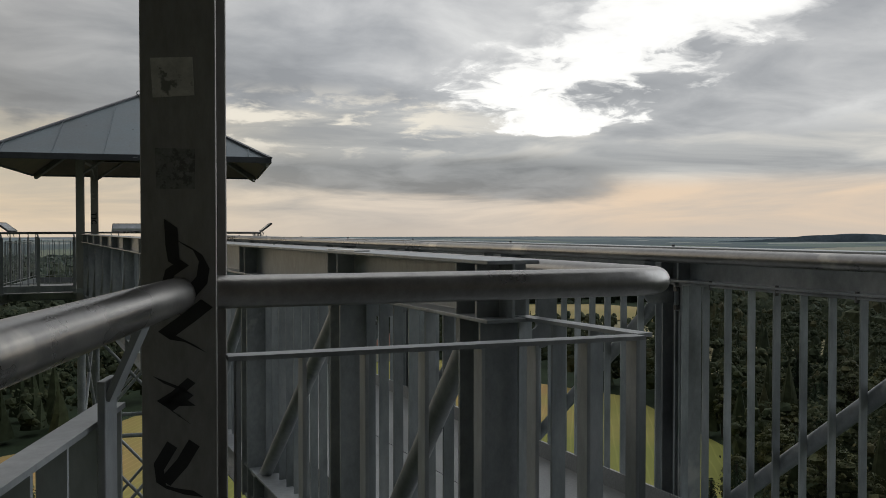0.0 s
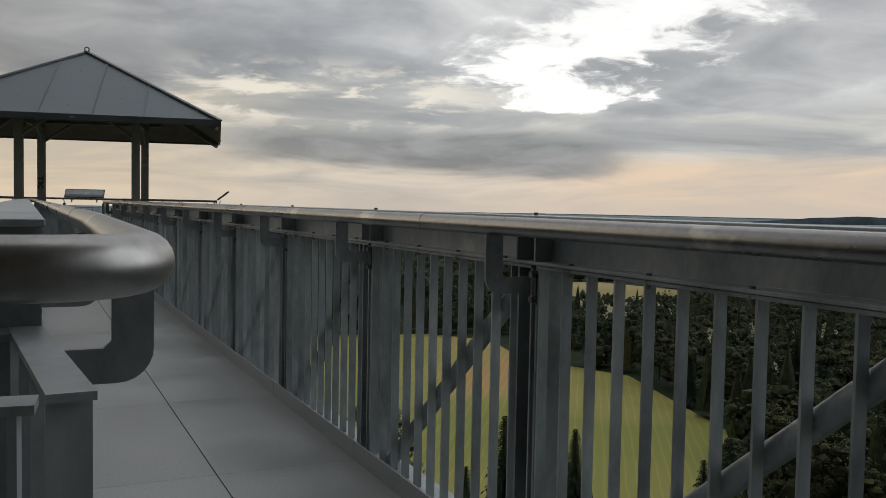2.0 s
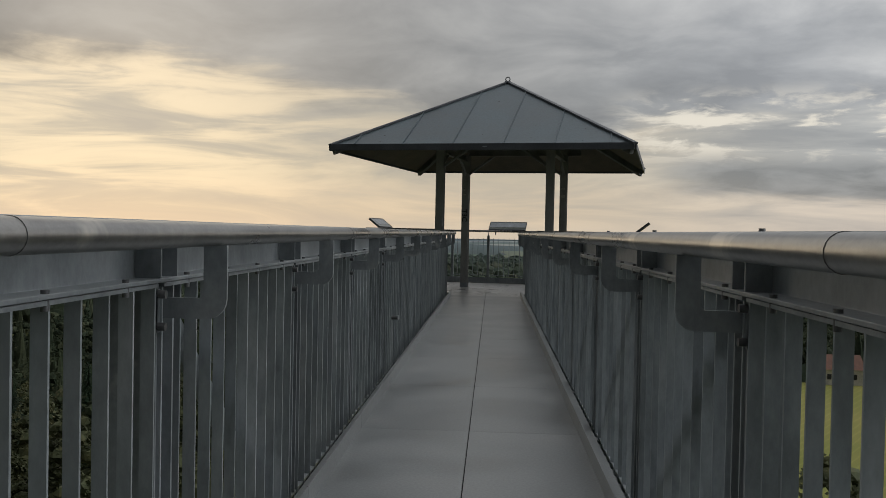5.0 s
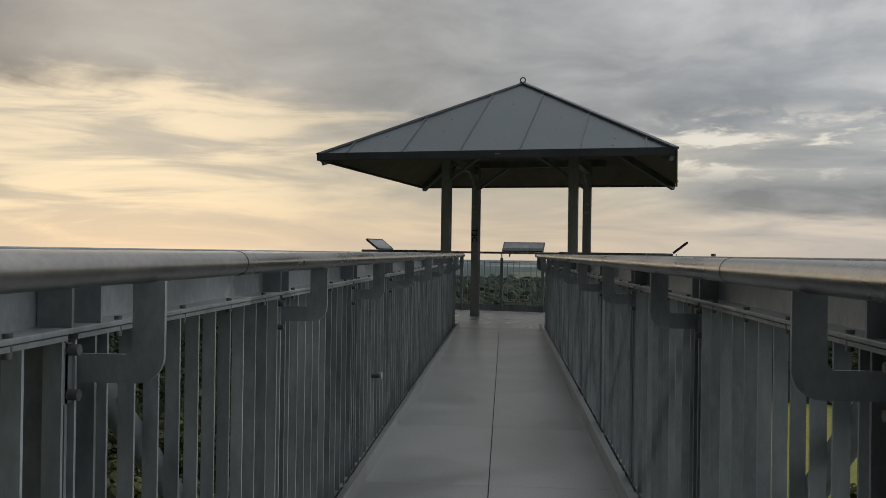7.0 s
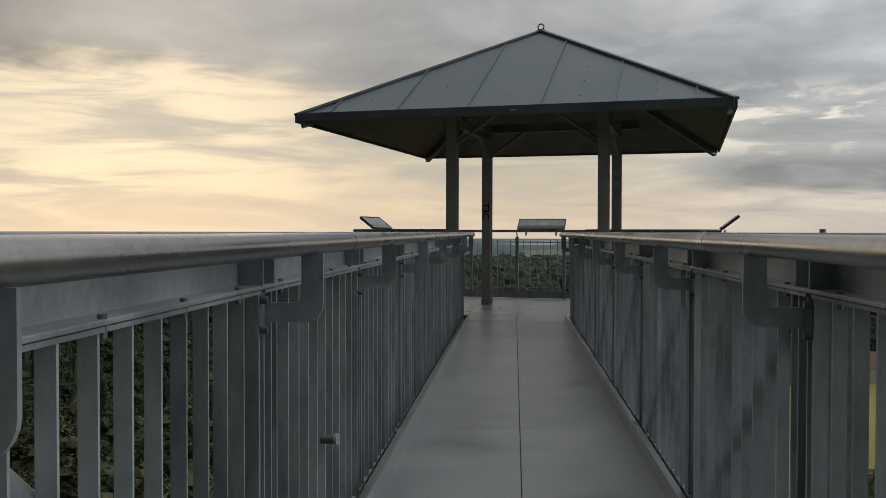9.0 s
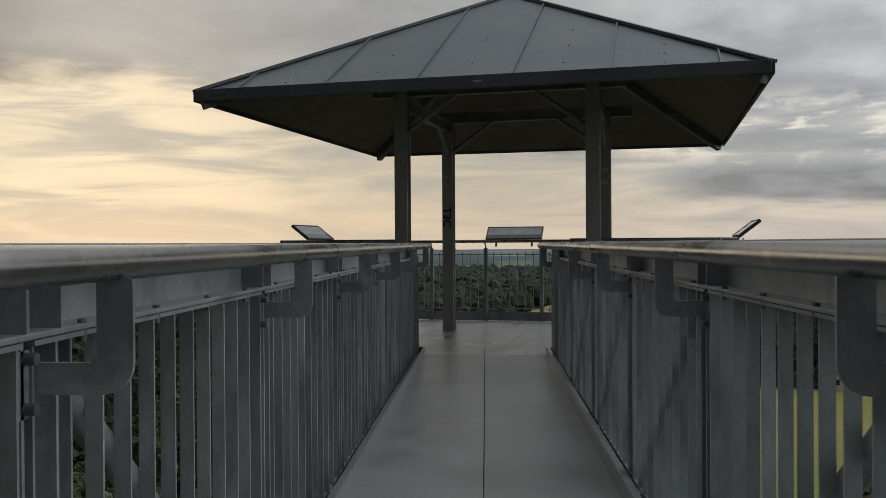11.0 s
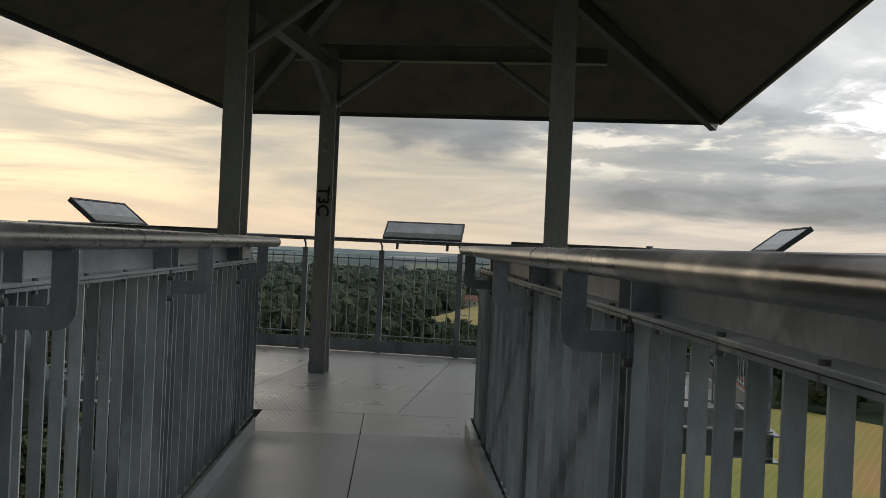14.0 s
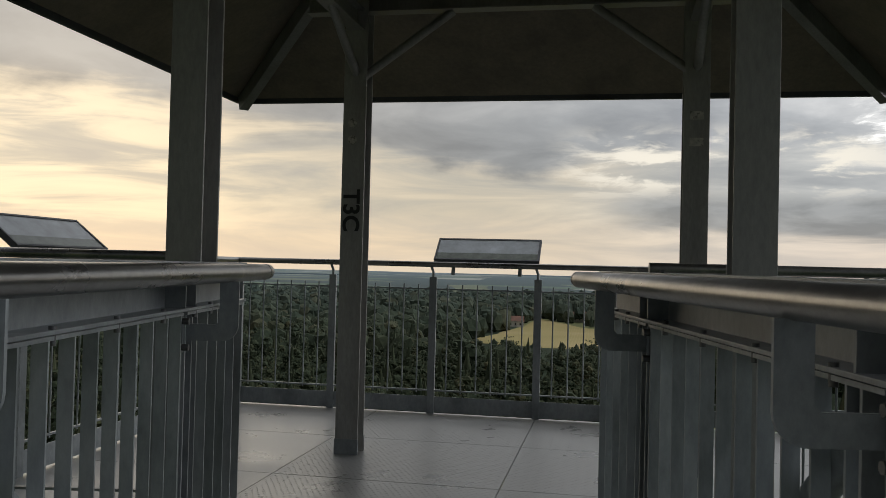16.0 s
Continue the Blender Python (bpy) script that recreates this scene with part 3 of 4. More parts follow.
for k in range(4):
    a, b = cor[k], cor[(k + 1) % 4]
    n = (b - a).cross(apex - a).normalized()
    marks = [0.0, 0.083, 0.25, 0.42, 0.588, 0.752, 0.925, 1.0]
    foot = (apex - a).dot((b - a).normalized()) / (b - a).length

    def top_of(u):
        return apex.lerp(a, 1 - u / foot) if u <= foot else apex.lerp(b, (u - foot) / (1 - foot))
    for u0, u1 in zip(marks, marks[1:]):
        pts = [a.lerp(b, u0), a.lerp(b, u1), top_of(u1)]
        if u0 < foot < u1:
            pts.append(apex)
        pts.append(top_of(u0))
        uniq = []
        for q in pts:
            if not uniq or (q - uniq[-1]).length > 1e-4:
                uniq.append(q)
        if (uniq[0] - uniq[-1]).length < 1e-4:
            uniq.pop()
        m = len(uniq)
        s = Solid().add(uniq + [q + n * 0.012 for q in uniq], [tuple(range(m))[::-1], tuple(range(m, 2 * m))] + [(i, (i + 1) % m, m + (i + 1) % m, m + i) for i in range(m)])
        part("roof_panel", s, SHEET, pav)
    for u in marks[1:-1]:
        part("standing_seam", Solid().bar(a.lerp(b, u) + n * 0.022, top_of(u) + n * 0.022, n, 0.026, 0.014), SHEET, pav)
    part("hip_cap", Solid().bar(a + (a - apex).normalized() * 0.02 + Vector((0, 0, 0.025)), apex + Vector((0, 0, 0.022)), (0, 0, 1), 0.03, 0.11), TRIM, pav)
    screw = None
    for u0, u1 in zip(marks[1:], marks[2:-1]):
        for h in (0.14, 0.40, 0.66):
            q = a.lerp(b, (u0 + u1) / 2).lerp(top_of((u0 + u1) / 2), h) + n * 0.012
            if screw is None:
                screw = part("screw", Solid().tube([(0, 0, 0), n * 0.006], 0.011, 6), BOLT, pav)
                screw.matrix_basis = Matrix.Translation(q)
            else:
                share(screw, Matrix.Translation(q), pav)
    out = Vector((n.x, n.y, 0)).normalized()
    part("fascia", Solid().bar(a + out * 0.02 + Vector((0, 0, -0.03)), b + out * 0.02 + Vector((0, 0, -0.03)), (0, 0, 1), 0.115, 0.03), TRIM, pav, bevel=0.004)
    # hip rafter, its tip showing below the eave
    part("hip_rafter", Solid().bar(a * 0.985 + Vector((0, 0, -0.03 + EAVE * 0.015)) - Vector((0, 0, 0.07)), apex - Vector((0, 0, 0.16)), (0, 0, 1), 0.12, 0.08), PAINT, pav)
part("maker_plate", Solid().bar((0.12, -HY - 0.037, EAVE - 0.03), (0.20, -HY - 0.037, EAVE - 0.03), (0, 0, 1), 0.016, 0.003), ZINC, pav, "small pale plate on the fascia")
part("finial", Solid().tube([apex + Vector((0.045 * math.sin(radians(t)), 0, 0.075 - 0.045 * math.cos(radians(t)))) for t in range(0, 361, 30)], 0.011, 10, False), TRIM, pav)
part("cap", Solid().tube([apex + Vector((0, 0, -0.03)), apex + Vector((0, 0, 0.035))], 0.05, 12), TRIM, pav)
for sgn in (-1, 1):
    part("ring_beam", Solid().beam((-PX - 0.35, sgn * PY, 2.93), (PX + 0.35, sgn * PY, 2.93), (0, 0, 1), 0.14, 0.10), PAINT, pav)
    part("ring_beam", Solid().beam((sgn * PX, -PY, 2.80), (sgn * PX, PY, 2.80), (0, 0, 1), 0.14, 0.10), PAINT, pav)
    for q in (-1, 1):
        part("knee_brace", Solid().tube([(q * PX, sgn * PY, 2.42), (q * (PX - 0.62), sgn * PY, 2.86)], 0.028, 12), PAINT, pav)
        part("knee_brace", Solid().tube([(q * PX, sgn * PY, 2.42), (q * PX, sgn * (PY - 0.62), 2.76)], 0.028, 12), PAINT, pav)


def tag_word(word, lx, ly, z, size):
    """Black hand lettering that runs down the post's front face."""
    cu = bpy.data.curves.new("graffiti", "FONT")
    cu.body, cu.size, cu.extrude, cu.offset = word, size, 0.0008, 0.004
    tmp = bpy.data.objects.new("tmp", cu)
    scene.collection.objects.link(tmp)
    me = bpy.data.meshes.new_from_object(tmp.evaluated_get(bpy.context.evaluated_depsgraph_get()))
    bpy.data.objects.remove(tmp)
    me.materials.append(BLACK)
    ob = new("graffiti", me)
    ob.parent = pav
    ob.matrix_basis = Matrix.Translation((lx, ly, z)) @ pose(0, 0, 0, 90, 0, 0) @ pose(0, 0, 0, 0, 0, -90)
    tagged(ob, "black graffiti lettering")


tag_word("T3C", -PX - 0.055, PY - 0.0775, 1.70, 0.15)
for z in (2.02, 2.13):
    part("sticker", Solid().tube([(-PX - 0.01, PY - 0.076, z), (-PX - 0.01, PY - 0.0775, z)], 0.03, 14), PAPER, pav, "round pale sticker")
for z in (2.0, 2.16):
    part("sticker", Solid().bar((PX - 0.04, PY - 0.0765, z), (PX + 0.04, PY - 0.0765, z), (0, 0, 1), 0.05, 0.002), PAPER, pav, "small pale paper sticker")

# ---- platform ----
FX, FY0, FY1 = 2.64, -0.30, 2.80
plat = thing("floor_platform", "pale steel tread-plate platform floor", "floor", kind="structure", at=P(0, 0, 0))
plat.rotation_euler = (0, 0, radians(-11))
xs = [-FX, -1.32, 0.0, 1.32, FX]
back_edge = TURN_P.inverted()


def front(x):
    """Local y of the platform's front edge, which runs square to the bridge."""
    return -0.62 + 0.148 * x


ys = [None, 0.45, 1.62, FY1]
for x0, x1 in zip(xs, xs[1:]):
    for k in range(3):
        y0a, y0b = (front(x0), front(x1)) if k == 0 else (ys[k], ys[k])
        y1 = ys[k + 1]
        part("floor_plate", Solid().slab([(x0 + 0.003, y0a + 0.003), (x1 - 0.003, y0b + 0.003), (x1 - 0.003, y1 - 0.003), (x0 + 0.003, y1 - 0.003)], 0.012, Matrix.Translation((0, 0, -0.012))), TREAD, plat)
for x0, x1 in ((1.475, mid - 0.003), (mid + 0.003, 2.935)):
    q = [back_edge @ Vector((x, y, 0)) for x, y in ((x0, 19.056), (x1, 19.056), (x1, 19.80 - (x1 - 2.53) * 0.045), (x0, 19.80 - (x0 - 2.53) * 0.045))]
    part("floor_plate", Solid().slab([(v.x, v.y) for v in q], 0.010, Matrix.Translation((0, 0, -0.011))), TREAD, plat)
# raised tear marks of the tread plate on the middle plates
s = Solid()
for i in range(74):
    for j in range(112):
        x, y = -1.3 + (i + 0.5 * (j % 2)) * 0.0355, -1.15 + j * 0.0345
        w = P(x, y)
        if w.y < 19.1 or (w.y < 19.8 and not 1.5 < w.x < 2.9) or y > FY1 - 0.1:
            continue
        a = radians(45 if (i + j) % 2 else -45)
        c, q = math.cos(a), math.sin(a)
        s.add([(x + c * 0.010, y + q * 0.010, 0.0005), (x - q * 0.0030, y + c * 0.0030, 0.0020), (x - c * 0.010, y - q * 0.010, 0.0005), (x + q * 0.0030, y - c * 0.0030, 0.0020)], [(0, 1, 2, 3)])
part("tread_mark", s, TREAD, plat, kind="stuff")
s = Solid()
for y in (-0.2, 0.45, 1.62, FY1):
    s.beam((-FX, y, -0.11), (FX, y, -0.11), (0, 0, 1), 0.18, 0.1)
for x in (-FX, -PX, PX, FX):
    s.beam((x, front(x), -0.13), (x, FY1, -0.13), (0, 0, 1), 0.2, 0.1)
part("floor_beam", s, ZINC, plat)


def platform_rail(a, b, n, label):
    """Round top rail on goosenecks, flat posts, thin rods between two wires of flat steel, toe board."""
    a, b = Vector((*a, 0)), Vector((*b, 0))
    d = (b - a).normalized()
    o = Vector((-d.y, d.x, 0))
    L = (b - a).length
    t = thing("platform_railing", label, "railing", "platform railings", at=TURN_P @ a)
    t.rotation_euler = (0, 0, radians(-11) + math.atan2(d.y, d.x))
    X, Y, Z = Vector((1, 0, 0)), Vector((0, 1, 0)), Vector((0, 0, 1))
    part("top_rail", Solid().tube([Z * 1.235, X * L + Z * 1.235], 0.023, 16), PIPE, t)
    part("toe_board", Solid().bar(Z * 0.075, X * L + Z * 0.075, Z, 0.13, 0.006), ZINC, t)
    part("rod_rail", Solid().bar(Z * 1.03, X * L + Z * 1.03, Z, 0.012, 0.02), ZINC, t)
    part("rod_rail", Solid().bar(Z * 0.19, X * L + Z * 0.19, Z, 0.012, 0.02), ZINC, t)
    step = L / n
    rod = None
    for i in range(n + 1):
        x = min(max(i * step, 0.03), L - 0.03)
        post = part("post", Solid().bar((x, 0, -0.05), (x, 0, 1.13), X, 0.06, 0.03), ZINC, t, bevel=0.002)
        part("gooseneck", Solid().tube([(x, 0, 1.12), (x, 0, 1.17), (x - 0.012, 0, 1.20), (x - 0.02, 0, 1.225)], 0.011, 10), ZINC, post)
        if i < n:
            k = 6
            for j in range(1, k + 1):
                m = Matrix.Translation((i * step + step * j / (k + 1), 0, 0))
                if rod is None:
                    rod = part("rod", Solid().tube([(0, 0, 0.17), (0, 0, 1.07)], 0.006, 8), ZINC, t)
                    rod.matrix_basis = m
                else:
                    share(rod, m, t)
    return t


E_ = 0.03
L_IN, R_IN = back_edge @ Vector((1.20, 19.84, 0)), back_edge @ Vector((3.18, 19.77, 0))
platform_rail((-FX + E_, FY1 - E_), (FX - E_, FY1 - E_), 6, "galvanised platform railing with thin upright rods")
platform_rail((-FX + E_, front(-FX) + E_), (-FX + E_, FY1 - E_), 4, "galvanised platform side railing with thin rods")
platform_rail((FX - E_, front(FX) + E_), (FX - E_, FY1 - E_), 4, "galvanised platform side railing with thin rods")
platform_rail((-FX + E_, front(-FX) + E_), (L_IN.x, L_IN.y), 2, "short galvanised platform railing beside the bridge")
platform_rail((R_IN.x, R_IN.y), (FX - E_, front(FX) + E_), 2, "short galvanised platform railing beside the bridge")


def board(lx, ly, turn, label):
    """A sloping panorama board in a dark frame on two short arms above the rail; it faces local -y before turn."""
    t = thing("panorama_board", label, "information board", "panorama boards", at=P(lx, ly, 1.232))
    t.rotation_euler = (0, 0, radians(-11 + turn))
    tilt = pose(0, 0, 0.03, 38, 0, 0)
    W, D = 0.88, 0.30

    def p(name, s, mat, label=""):
        s.v = [tuple(tilt @ Vector(q)) for q in s.v]
        return part(name, s, mat, t, label)
    p("tray", Solid().bar((0, -0.0, 0.0), (0, D, 0.0), (1, 0, 0), W, 0.03), TRIM)
    p("frame", Solid().bar((-W / 2, 0.008, 0.019), (W / 2, 0.008, 0.019), (0, 1, 0), 0.016, 0.008).bar((-W / 2, D - 0.008, 0.019), (W / 2, D - 0.008, 0.019), (0, 1, 0), 0.016, 0.008)
      .bar((-W / 2 + 0.008, 0.016, 0.019), (-W / 2 + 0.008, D - 0.016, 0.019), (1, 0, 0), 0.016, 0.008).bar((W / 2 - 0.008, 0.016, 0.019), (W / 2 - 0.008, D - 0.016, 0.019), (1, 0, 0), 0.016, 0.008), TRIM, "dark metal frame")
    p("print_land", Solid().bar((0, 0.016, 0.0165), (0, 0.10, 0.0165), (1, 0, 0), W - 0.034, 0.003), PRINT_LAND, "glossy printed landscape panel")
    p("print_sky", Solid().bar((0, 0.10, 0.0165), (0, D - 0.016, 0.0165), (1, 0, 0), W - 0.034, 0.003), PRINT_SKY, "glossy printed sky panel")
    for x in (-0.28, 0.28):
        part("arm", Solid().bar((x, 0.03, -0.08), (x, 0.06, 0.02), (1, 0, 0), 0.03, 0.012), ZINC, t)


board(-0.44, FY1 + 0.02, 0, "sloping glossy panorama board on the back rail")
board(-FX + 0.0, 0.36, 90, "sloping glossy panorama board on the side rail")
board(FX - 0.0, 0.34, -90, "sloping glossy panorama board on the side rail")

stub = thing("pipe_stub", "short dark pipe stub fixed to the railing bars", "pipe", at=(1.425, 10.28, 0.42))
part("stub", Solid().tube([(-0.01, 0, 0), (0.05, -0.01, 0.004)], 0.017, 12), BOLT, stub)
part("stub_collar", Solid().tube([(0.045, -0.009, 0.004), (0.056, -0.011, 0.004)], 0.022, 12), ZINC, stub)

# ---- tower frame that carries the pavilion ----
tower = thing("tower_frame", "pale galvanised steel lattice tower below the pavilion", "tower", at=P(0, 0, -35))
tower.rotation_euler = (0, 0, radians(-11))
feet = [(-PX, -PY), (PX, -PY), (PX, PY), (-PX, PY)]
for x, y in feet:
    part("leg", Solid().tube([(x, y, 0), (x, y, 34.74)], 0.085, 14), ZINC, tower)
STOREY = 2.4
for k in range(12):
    z1 = 34.4 - k * STOREY
    z0 = z1 - STOREY
    for (xa, ya), (xb, yb) in zip(feet, feet[1:] + feet[:1]):
        part("crossbar", Solid().tube([(xa, ya, z0), (xb, yb, z0)], 0.045, 10), ZINC, tower)
        part("brace", Solid().tube([(xa, ya, z1), (xb, yb, z0)], 0.036, 10), ZINC, tower)
        part("brace", Solid().tube([(xa, ya, z0), (xb, yb, z1)], 0.036, 10), ZINC, tower)


# ---- ground, fields and woods ----
GZ = -35.0


def bearing(b, r):
    return Vector((r * math.sin(radians(b)), r * math.cos(radians(b))))


def relief(x, y):
    r = math.hypot(x, y)
    z = GZ + 4.0 * noise.noise(Vector((x * 0.004, y * 0.004, 0.3))) * min(1, r / 250)
    if r > 900:
        z += 10 * noise.noise(Vector((x * 0.0011, y * 0.0011, 7.7))) * min(1, (r - 900) / 900)
    return z


LAND = bpy.data.materials.new("land")
LAND.use_nodes = True
nt = LAND.node_tree
bsdf = nt.nodes["Principled BSDF"]
bsdf.inputs["Roughness"].default_value, bsdf.inputs["Specular IOR Level"].default_value = 0.95, 0.1
pos = nd(nt, "ShaderNodeNewGeometry").outputs["Position"]
patch = nd(nt, "ShaderNodeTexVoronoi", Scale=0.0042, Randomness=0.9)
wob = nd(nt, "ShaderNodeTexNoise", Scale=0.004, Detail=5.0)
nt.links.new(pos, wob.inputs["Vector"])
shift = nd(nt, "ShaderNodeVectorMath")
shift.operation = "MULTIPLY_ADD"
shift.inputs[1].default_value = (160, 160, 0)
nt.links.new(wob.outputs["Color"], shift.inputs[0])
nt.links.new(pos, shift.inputs[2])
nt.links.new(shift.outputs[0], patch.inputs["Vector"])
sepc = nd(nt, "ShaderNodeSeparateColor")
nt.links.new(patch.outputs["Color"], sepc.inputs[0])
lcol = ramp(nt, sepc.outputs[0], [(0.0, (0.03, 0.045, 0.025)), (0.50, (0.10, 0.14, 0.06)), (0.62, (0.035, 0.05, 0.028)), (0.70, (0.16, 0.17, 0.07)), (0.82, (0.34, 0.31, 0.19)), (0.93, (0.45, 0.43, 0.34))], "CONSTANT")
tuft = nd(nt, "ShaderNodeTexNoise", Scale=0.08, Detail=8.0, Roughness=0.7)
nt.links.new(pos, tuft.inputs["Vector"])
lcol = mix(nt, 0.85, lcol, ramp(nt, tuft.outputs[0], [(0.3, 0.5), (0.7, 1.3)]), "MULTIPLY")
# haze put into the land's colour: blue-grey mix grows with distance
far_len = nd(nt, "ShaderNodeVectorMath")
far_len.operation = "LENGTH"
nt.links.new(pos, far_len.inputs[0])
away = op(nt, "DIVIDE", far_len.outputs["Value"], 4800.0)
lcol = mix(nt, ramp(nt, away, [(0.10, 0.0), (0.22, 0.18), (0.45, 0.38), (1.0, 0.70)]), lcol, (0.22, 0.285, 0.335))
nt.links.new(lcol, bsdf.inputs["Base Color"])

radii = [0, 30, 60, 90, 130, 180, 240, 310, 400, 520, 680, 880, 1150, 1500, 2000, 2700, 3500, 4200, 4800]
seg = 96
gv = [(0, 0, GZ)]
for r in radii[1:]:
    for k in range(seg):
        x, y = r * math.sin(2 * math.pi * k / seg), r * math.cos(2 * math.pi * k / seg)
        gv.append((x, y, relief(x, y)))
gf = [(0, 1 + (k + 1) % seg, 1 + k) for k in range(seg)]
for i in range(len(radii) - 2):
    for k in range(seg):
        a, b = 1 + i * seg + k, 1 + i * seg + (k + 1) % seg
        gf.append((a, b, b + seg, a + seg))
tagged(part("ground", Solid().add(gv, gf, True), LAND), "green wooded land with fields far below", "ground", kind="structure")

# ridge colours with the air's haze painted in, paler for the farthest
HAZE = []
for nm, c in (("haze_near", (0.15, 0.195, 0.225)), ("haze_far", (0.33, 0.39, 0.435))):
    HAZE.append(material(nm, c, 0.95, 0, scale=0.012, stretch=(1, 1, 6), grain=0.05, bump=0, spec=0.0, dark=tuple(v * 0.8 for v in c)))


def ridge(r, z0, amp, freq, seed, mat, label):
    v, f = [], []
    n = 240
    for k in range(n + 1):
        b = -180 + 360 * k / n
        p = bearing(b, r)
        h = z0 + amp * (noise.noise(Vector((p.x * freq, p.y * freq, seed))) + 0.4 * noise.noise(Vector((p.x * freq * 4, p.y * freq * 4, seed + 3))))
        v += [(p.x, p.y, GZ - 12), (p.x * 1.0, p.y * 1.0, h), (p.x * 1.04, p.y * 1.04, GZ - 12)]
    for k in range(n):
        a = 3 * k
        f += [(a, a + 1, a + 4, a + 3), (a + 1, a + 2, a + 5, a + 4)]
    tagged(part("backdrop_ridge", Solid().add(v, f, True), mat), label, "hills", kind="structure")


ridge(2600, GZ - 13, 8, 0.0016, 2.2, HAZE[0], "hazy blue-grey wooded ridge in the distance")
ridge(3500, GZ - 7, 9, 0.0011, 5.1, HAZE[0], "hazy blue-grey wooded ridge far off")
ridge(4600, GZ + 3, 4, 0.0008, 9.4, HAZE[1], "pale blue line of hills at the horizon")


# dark woods of the horizon hills, with blue haze mixed into the colour
HILL = material("far_hill", (0.070, 0.094, 0.112), 0.95, 0, scale=0.02, grain=0.08, bump=0, spec=0.0)


def hill(b, r, w, h, label):
    p, v, f = bearing(b, r), [], []
    t = Vector((math.cos(radians(b)), -math.sin(radians(b))))
    n = 48
    for k in range(n + 1):
        u = -1 + 2 * k / n
        z = GZ + h * (math.cos(u * math.pi) * 0.5 + 0.5) * (1 + 0.10 * noise.noise(Vector((u * 7, b, 0)))) + 1.2 * noise.noise(Vector((u * 30, b, 2)))
        q = p + t * u * w
        v += [(q.x, q.y, GZ - 5), (q.x * 1.01, q.y * 1.01, z), (q.x * 1.06, q.y * 1.06, GZ - 5)]
    for k in range(n):
        a = 3 * k
        f += [(a, a + 1, a + 4, a + 3), (a + 1, a + 2, a + 5, a + 4)]
    tagged(part("backdrop_hill", Solid().add(v, f, True), HILL), label, "hill", kind="structure")


hill(51.2, 3000, 420, 25, "dark wooded hill on the horizon")
hill(61.5, 3100, 480, 16, "low wooded hill on the horizon")
hill(-25.0, 2600, 170, 31, "dark wooded hill on the horizon")


def crop(name, c0, c1, c2, rows_angle):
    m = bpy.data.materials.new(name)
    m.use_nodes = True
    nt = m.node_tree
    b = nt.nodes["Principled BSDF"]
    b.inputs["Roughness"].default_value, b.inputs["Specular IOR Level"].default_value = 0.9, 0.1
    pos = nd(nt, "ShaderNodeNewGeometry").outputs["Position"]
    n = nd(nt, "ShaderNodeTexNoise", Scale=0.013, Detail=5.0, Distortion=0.5)
    nt.links.new(pos, n.inputs["Vector"])
    col = ramp(nt, n.outputs[0], [(0.42, c0), (0.53, c1), (0.64, c2)])
    mp = nd(nt, "ShaderNodeMapping")
    mp.inputs["Rotation"].default_value = (0, 0, radians(rows_angle))
    nt.links.new(pos, mp.inputs[0])
    w = nd(nt, "ShaderNodeTexWave", Scale=0.22, Distortion=1.6, Detail=2.0, **{"Detail Scale": 0.5})
    nt.links.new(mp.outputs[0], w.inputs["Vector"])
    col = mix(nt, 0.6, col, ramp(nt, w.outputs[0], [(0.0, 0.97), (0.86, 0.98), (0.97, 1.22)]), "MULTIPLY")
    nt.links.new(col, b.inputs["Base Color"])
    return m


STUBBLE = crop("stubble_field", (0.22, 0.23, 0.065), (0.29, 0.265, 0.085), (0.40, 0.26, 0.11), 35)
STRAW = crop("straw_field", (0.28, 0.24, 0.10), (0.33, 0.27, 0.12), (0.37, 0.30, 0.15), 10)
MEADOW = crop("green_meadow", (0.10, 0.16, 0.05), (0.12, 0.18, 0.055), (0.16, 0.20, 0.07), 70)
FIELDS = []


def field(outline, mat, label):
    """outline: bearings and distances."""
    pts = [bearing(b, r) for b, r in outline]
    FIELDS.append([(p.x, p.y) for p in pts])
    c = sum(pts, Vector((0, 0))) / len(pts)
    v, f = [(c.x, c.y, relief(c.x, c.y) + 0.5)], []
    rings = 6
    fine_pts = []
    for p, q in zip(pts, pts[1:] + pts[:1]):
        fine_pts += [p.lerp(q, k / 5) for k in range(5)]
    n = len(fine_pts)
    for i in range(1, rings + 1):
        for p in fine_pts:
            q = c.lerp(p, i / rings)
            v.append((q.x, q.y, relief(q.x, q.y) + (0.5 if i < rings else 0.1)))
    for k in range(n):
        f.append((0, 1 + k, 1 + (k + 1) % n))
        for i in range(rings - 1):
            a, b = 1 + i * n + k, 1 + i * n + (k + 1) % n
            f.append((a, a + n, b + n, b))
    s = Solid().add(v, f, True)
    tagged(part("ground_field", s, mat), label, "field", kind="structure")


field([(-8, 100), (-8, 150), (2, 160), (9, 195), (16, 232), (25, 236), (29, 228), (31, 205), (38, 190), (44, 150), (46, 112), (30, 96), (10, 92)], STUBBLE, "yellow-green mown field with swath lines")
field([(29, 350), (28, 425), (36, 440), (42, 400), (40, 345)], STRAW, "pale straw-coloured stubble field among woods")
field([(2, 420), (3, 470), (6.5, 640), (9, 580), (17, 490), (17, 415), (12, 405), (7, 400)], STRAW, "pale straw-coloured stubble field among woods")
field([(56.5, 330), (56, 385), (62, 430), (70, 420), (70, 345), (62, 322)], MEADOW, "bright green meadow among woods")
field([(-34, 520), (-36, 640), (-26, 680), (-25, 540)], STRAW, "pale straw-coloured stubble field among woods")


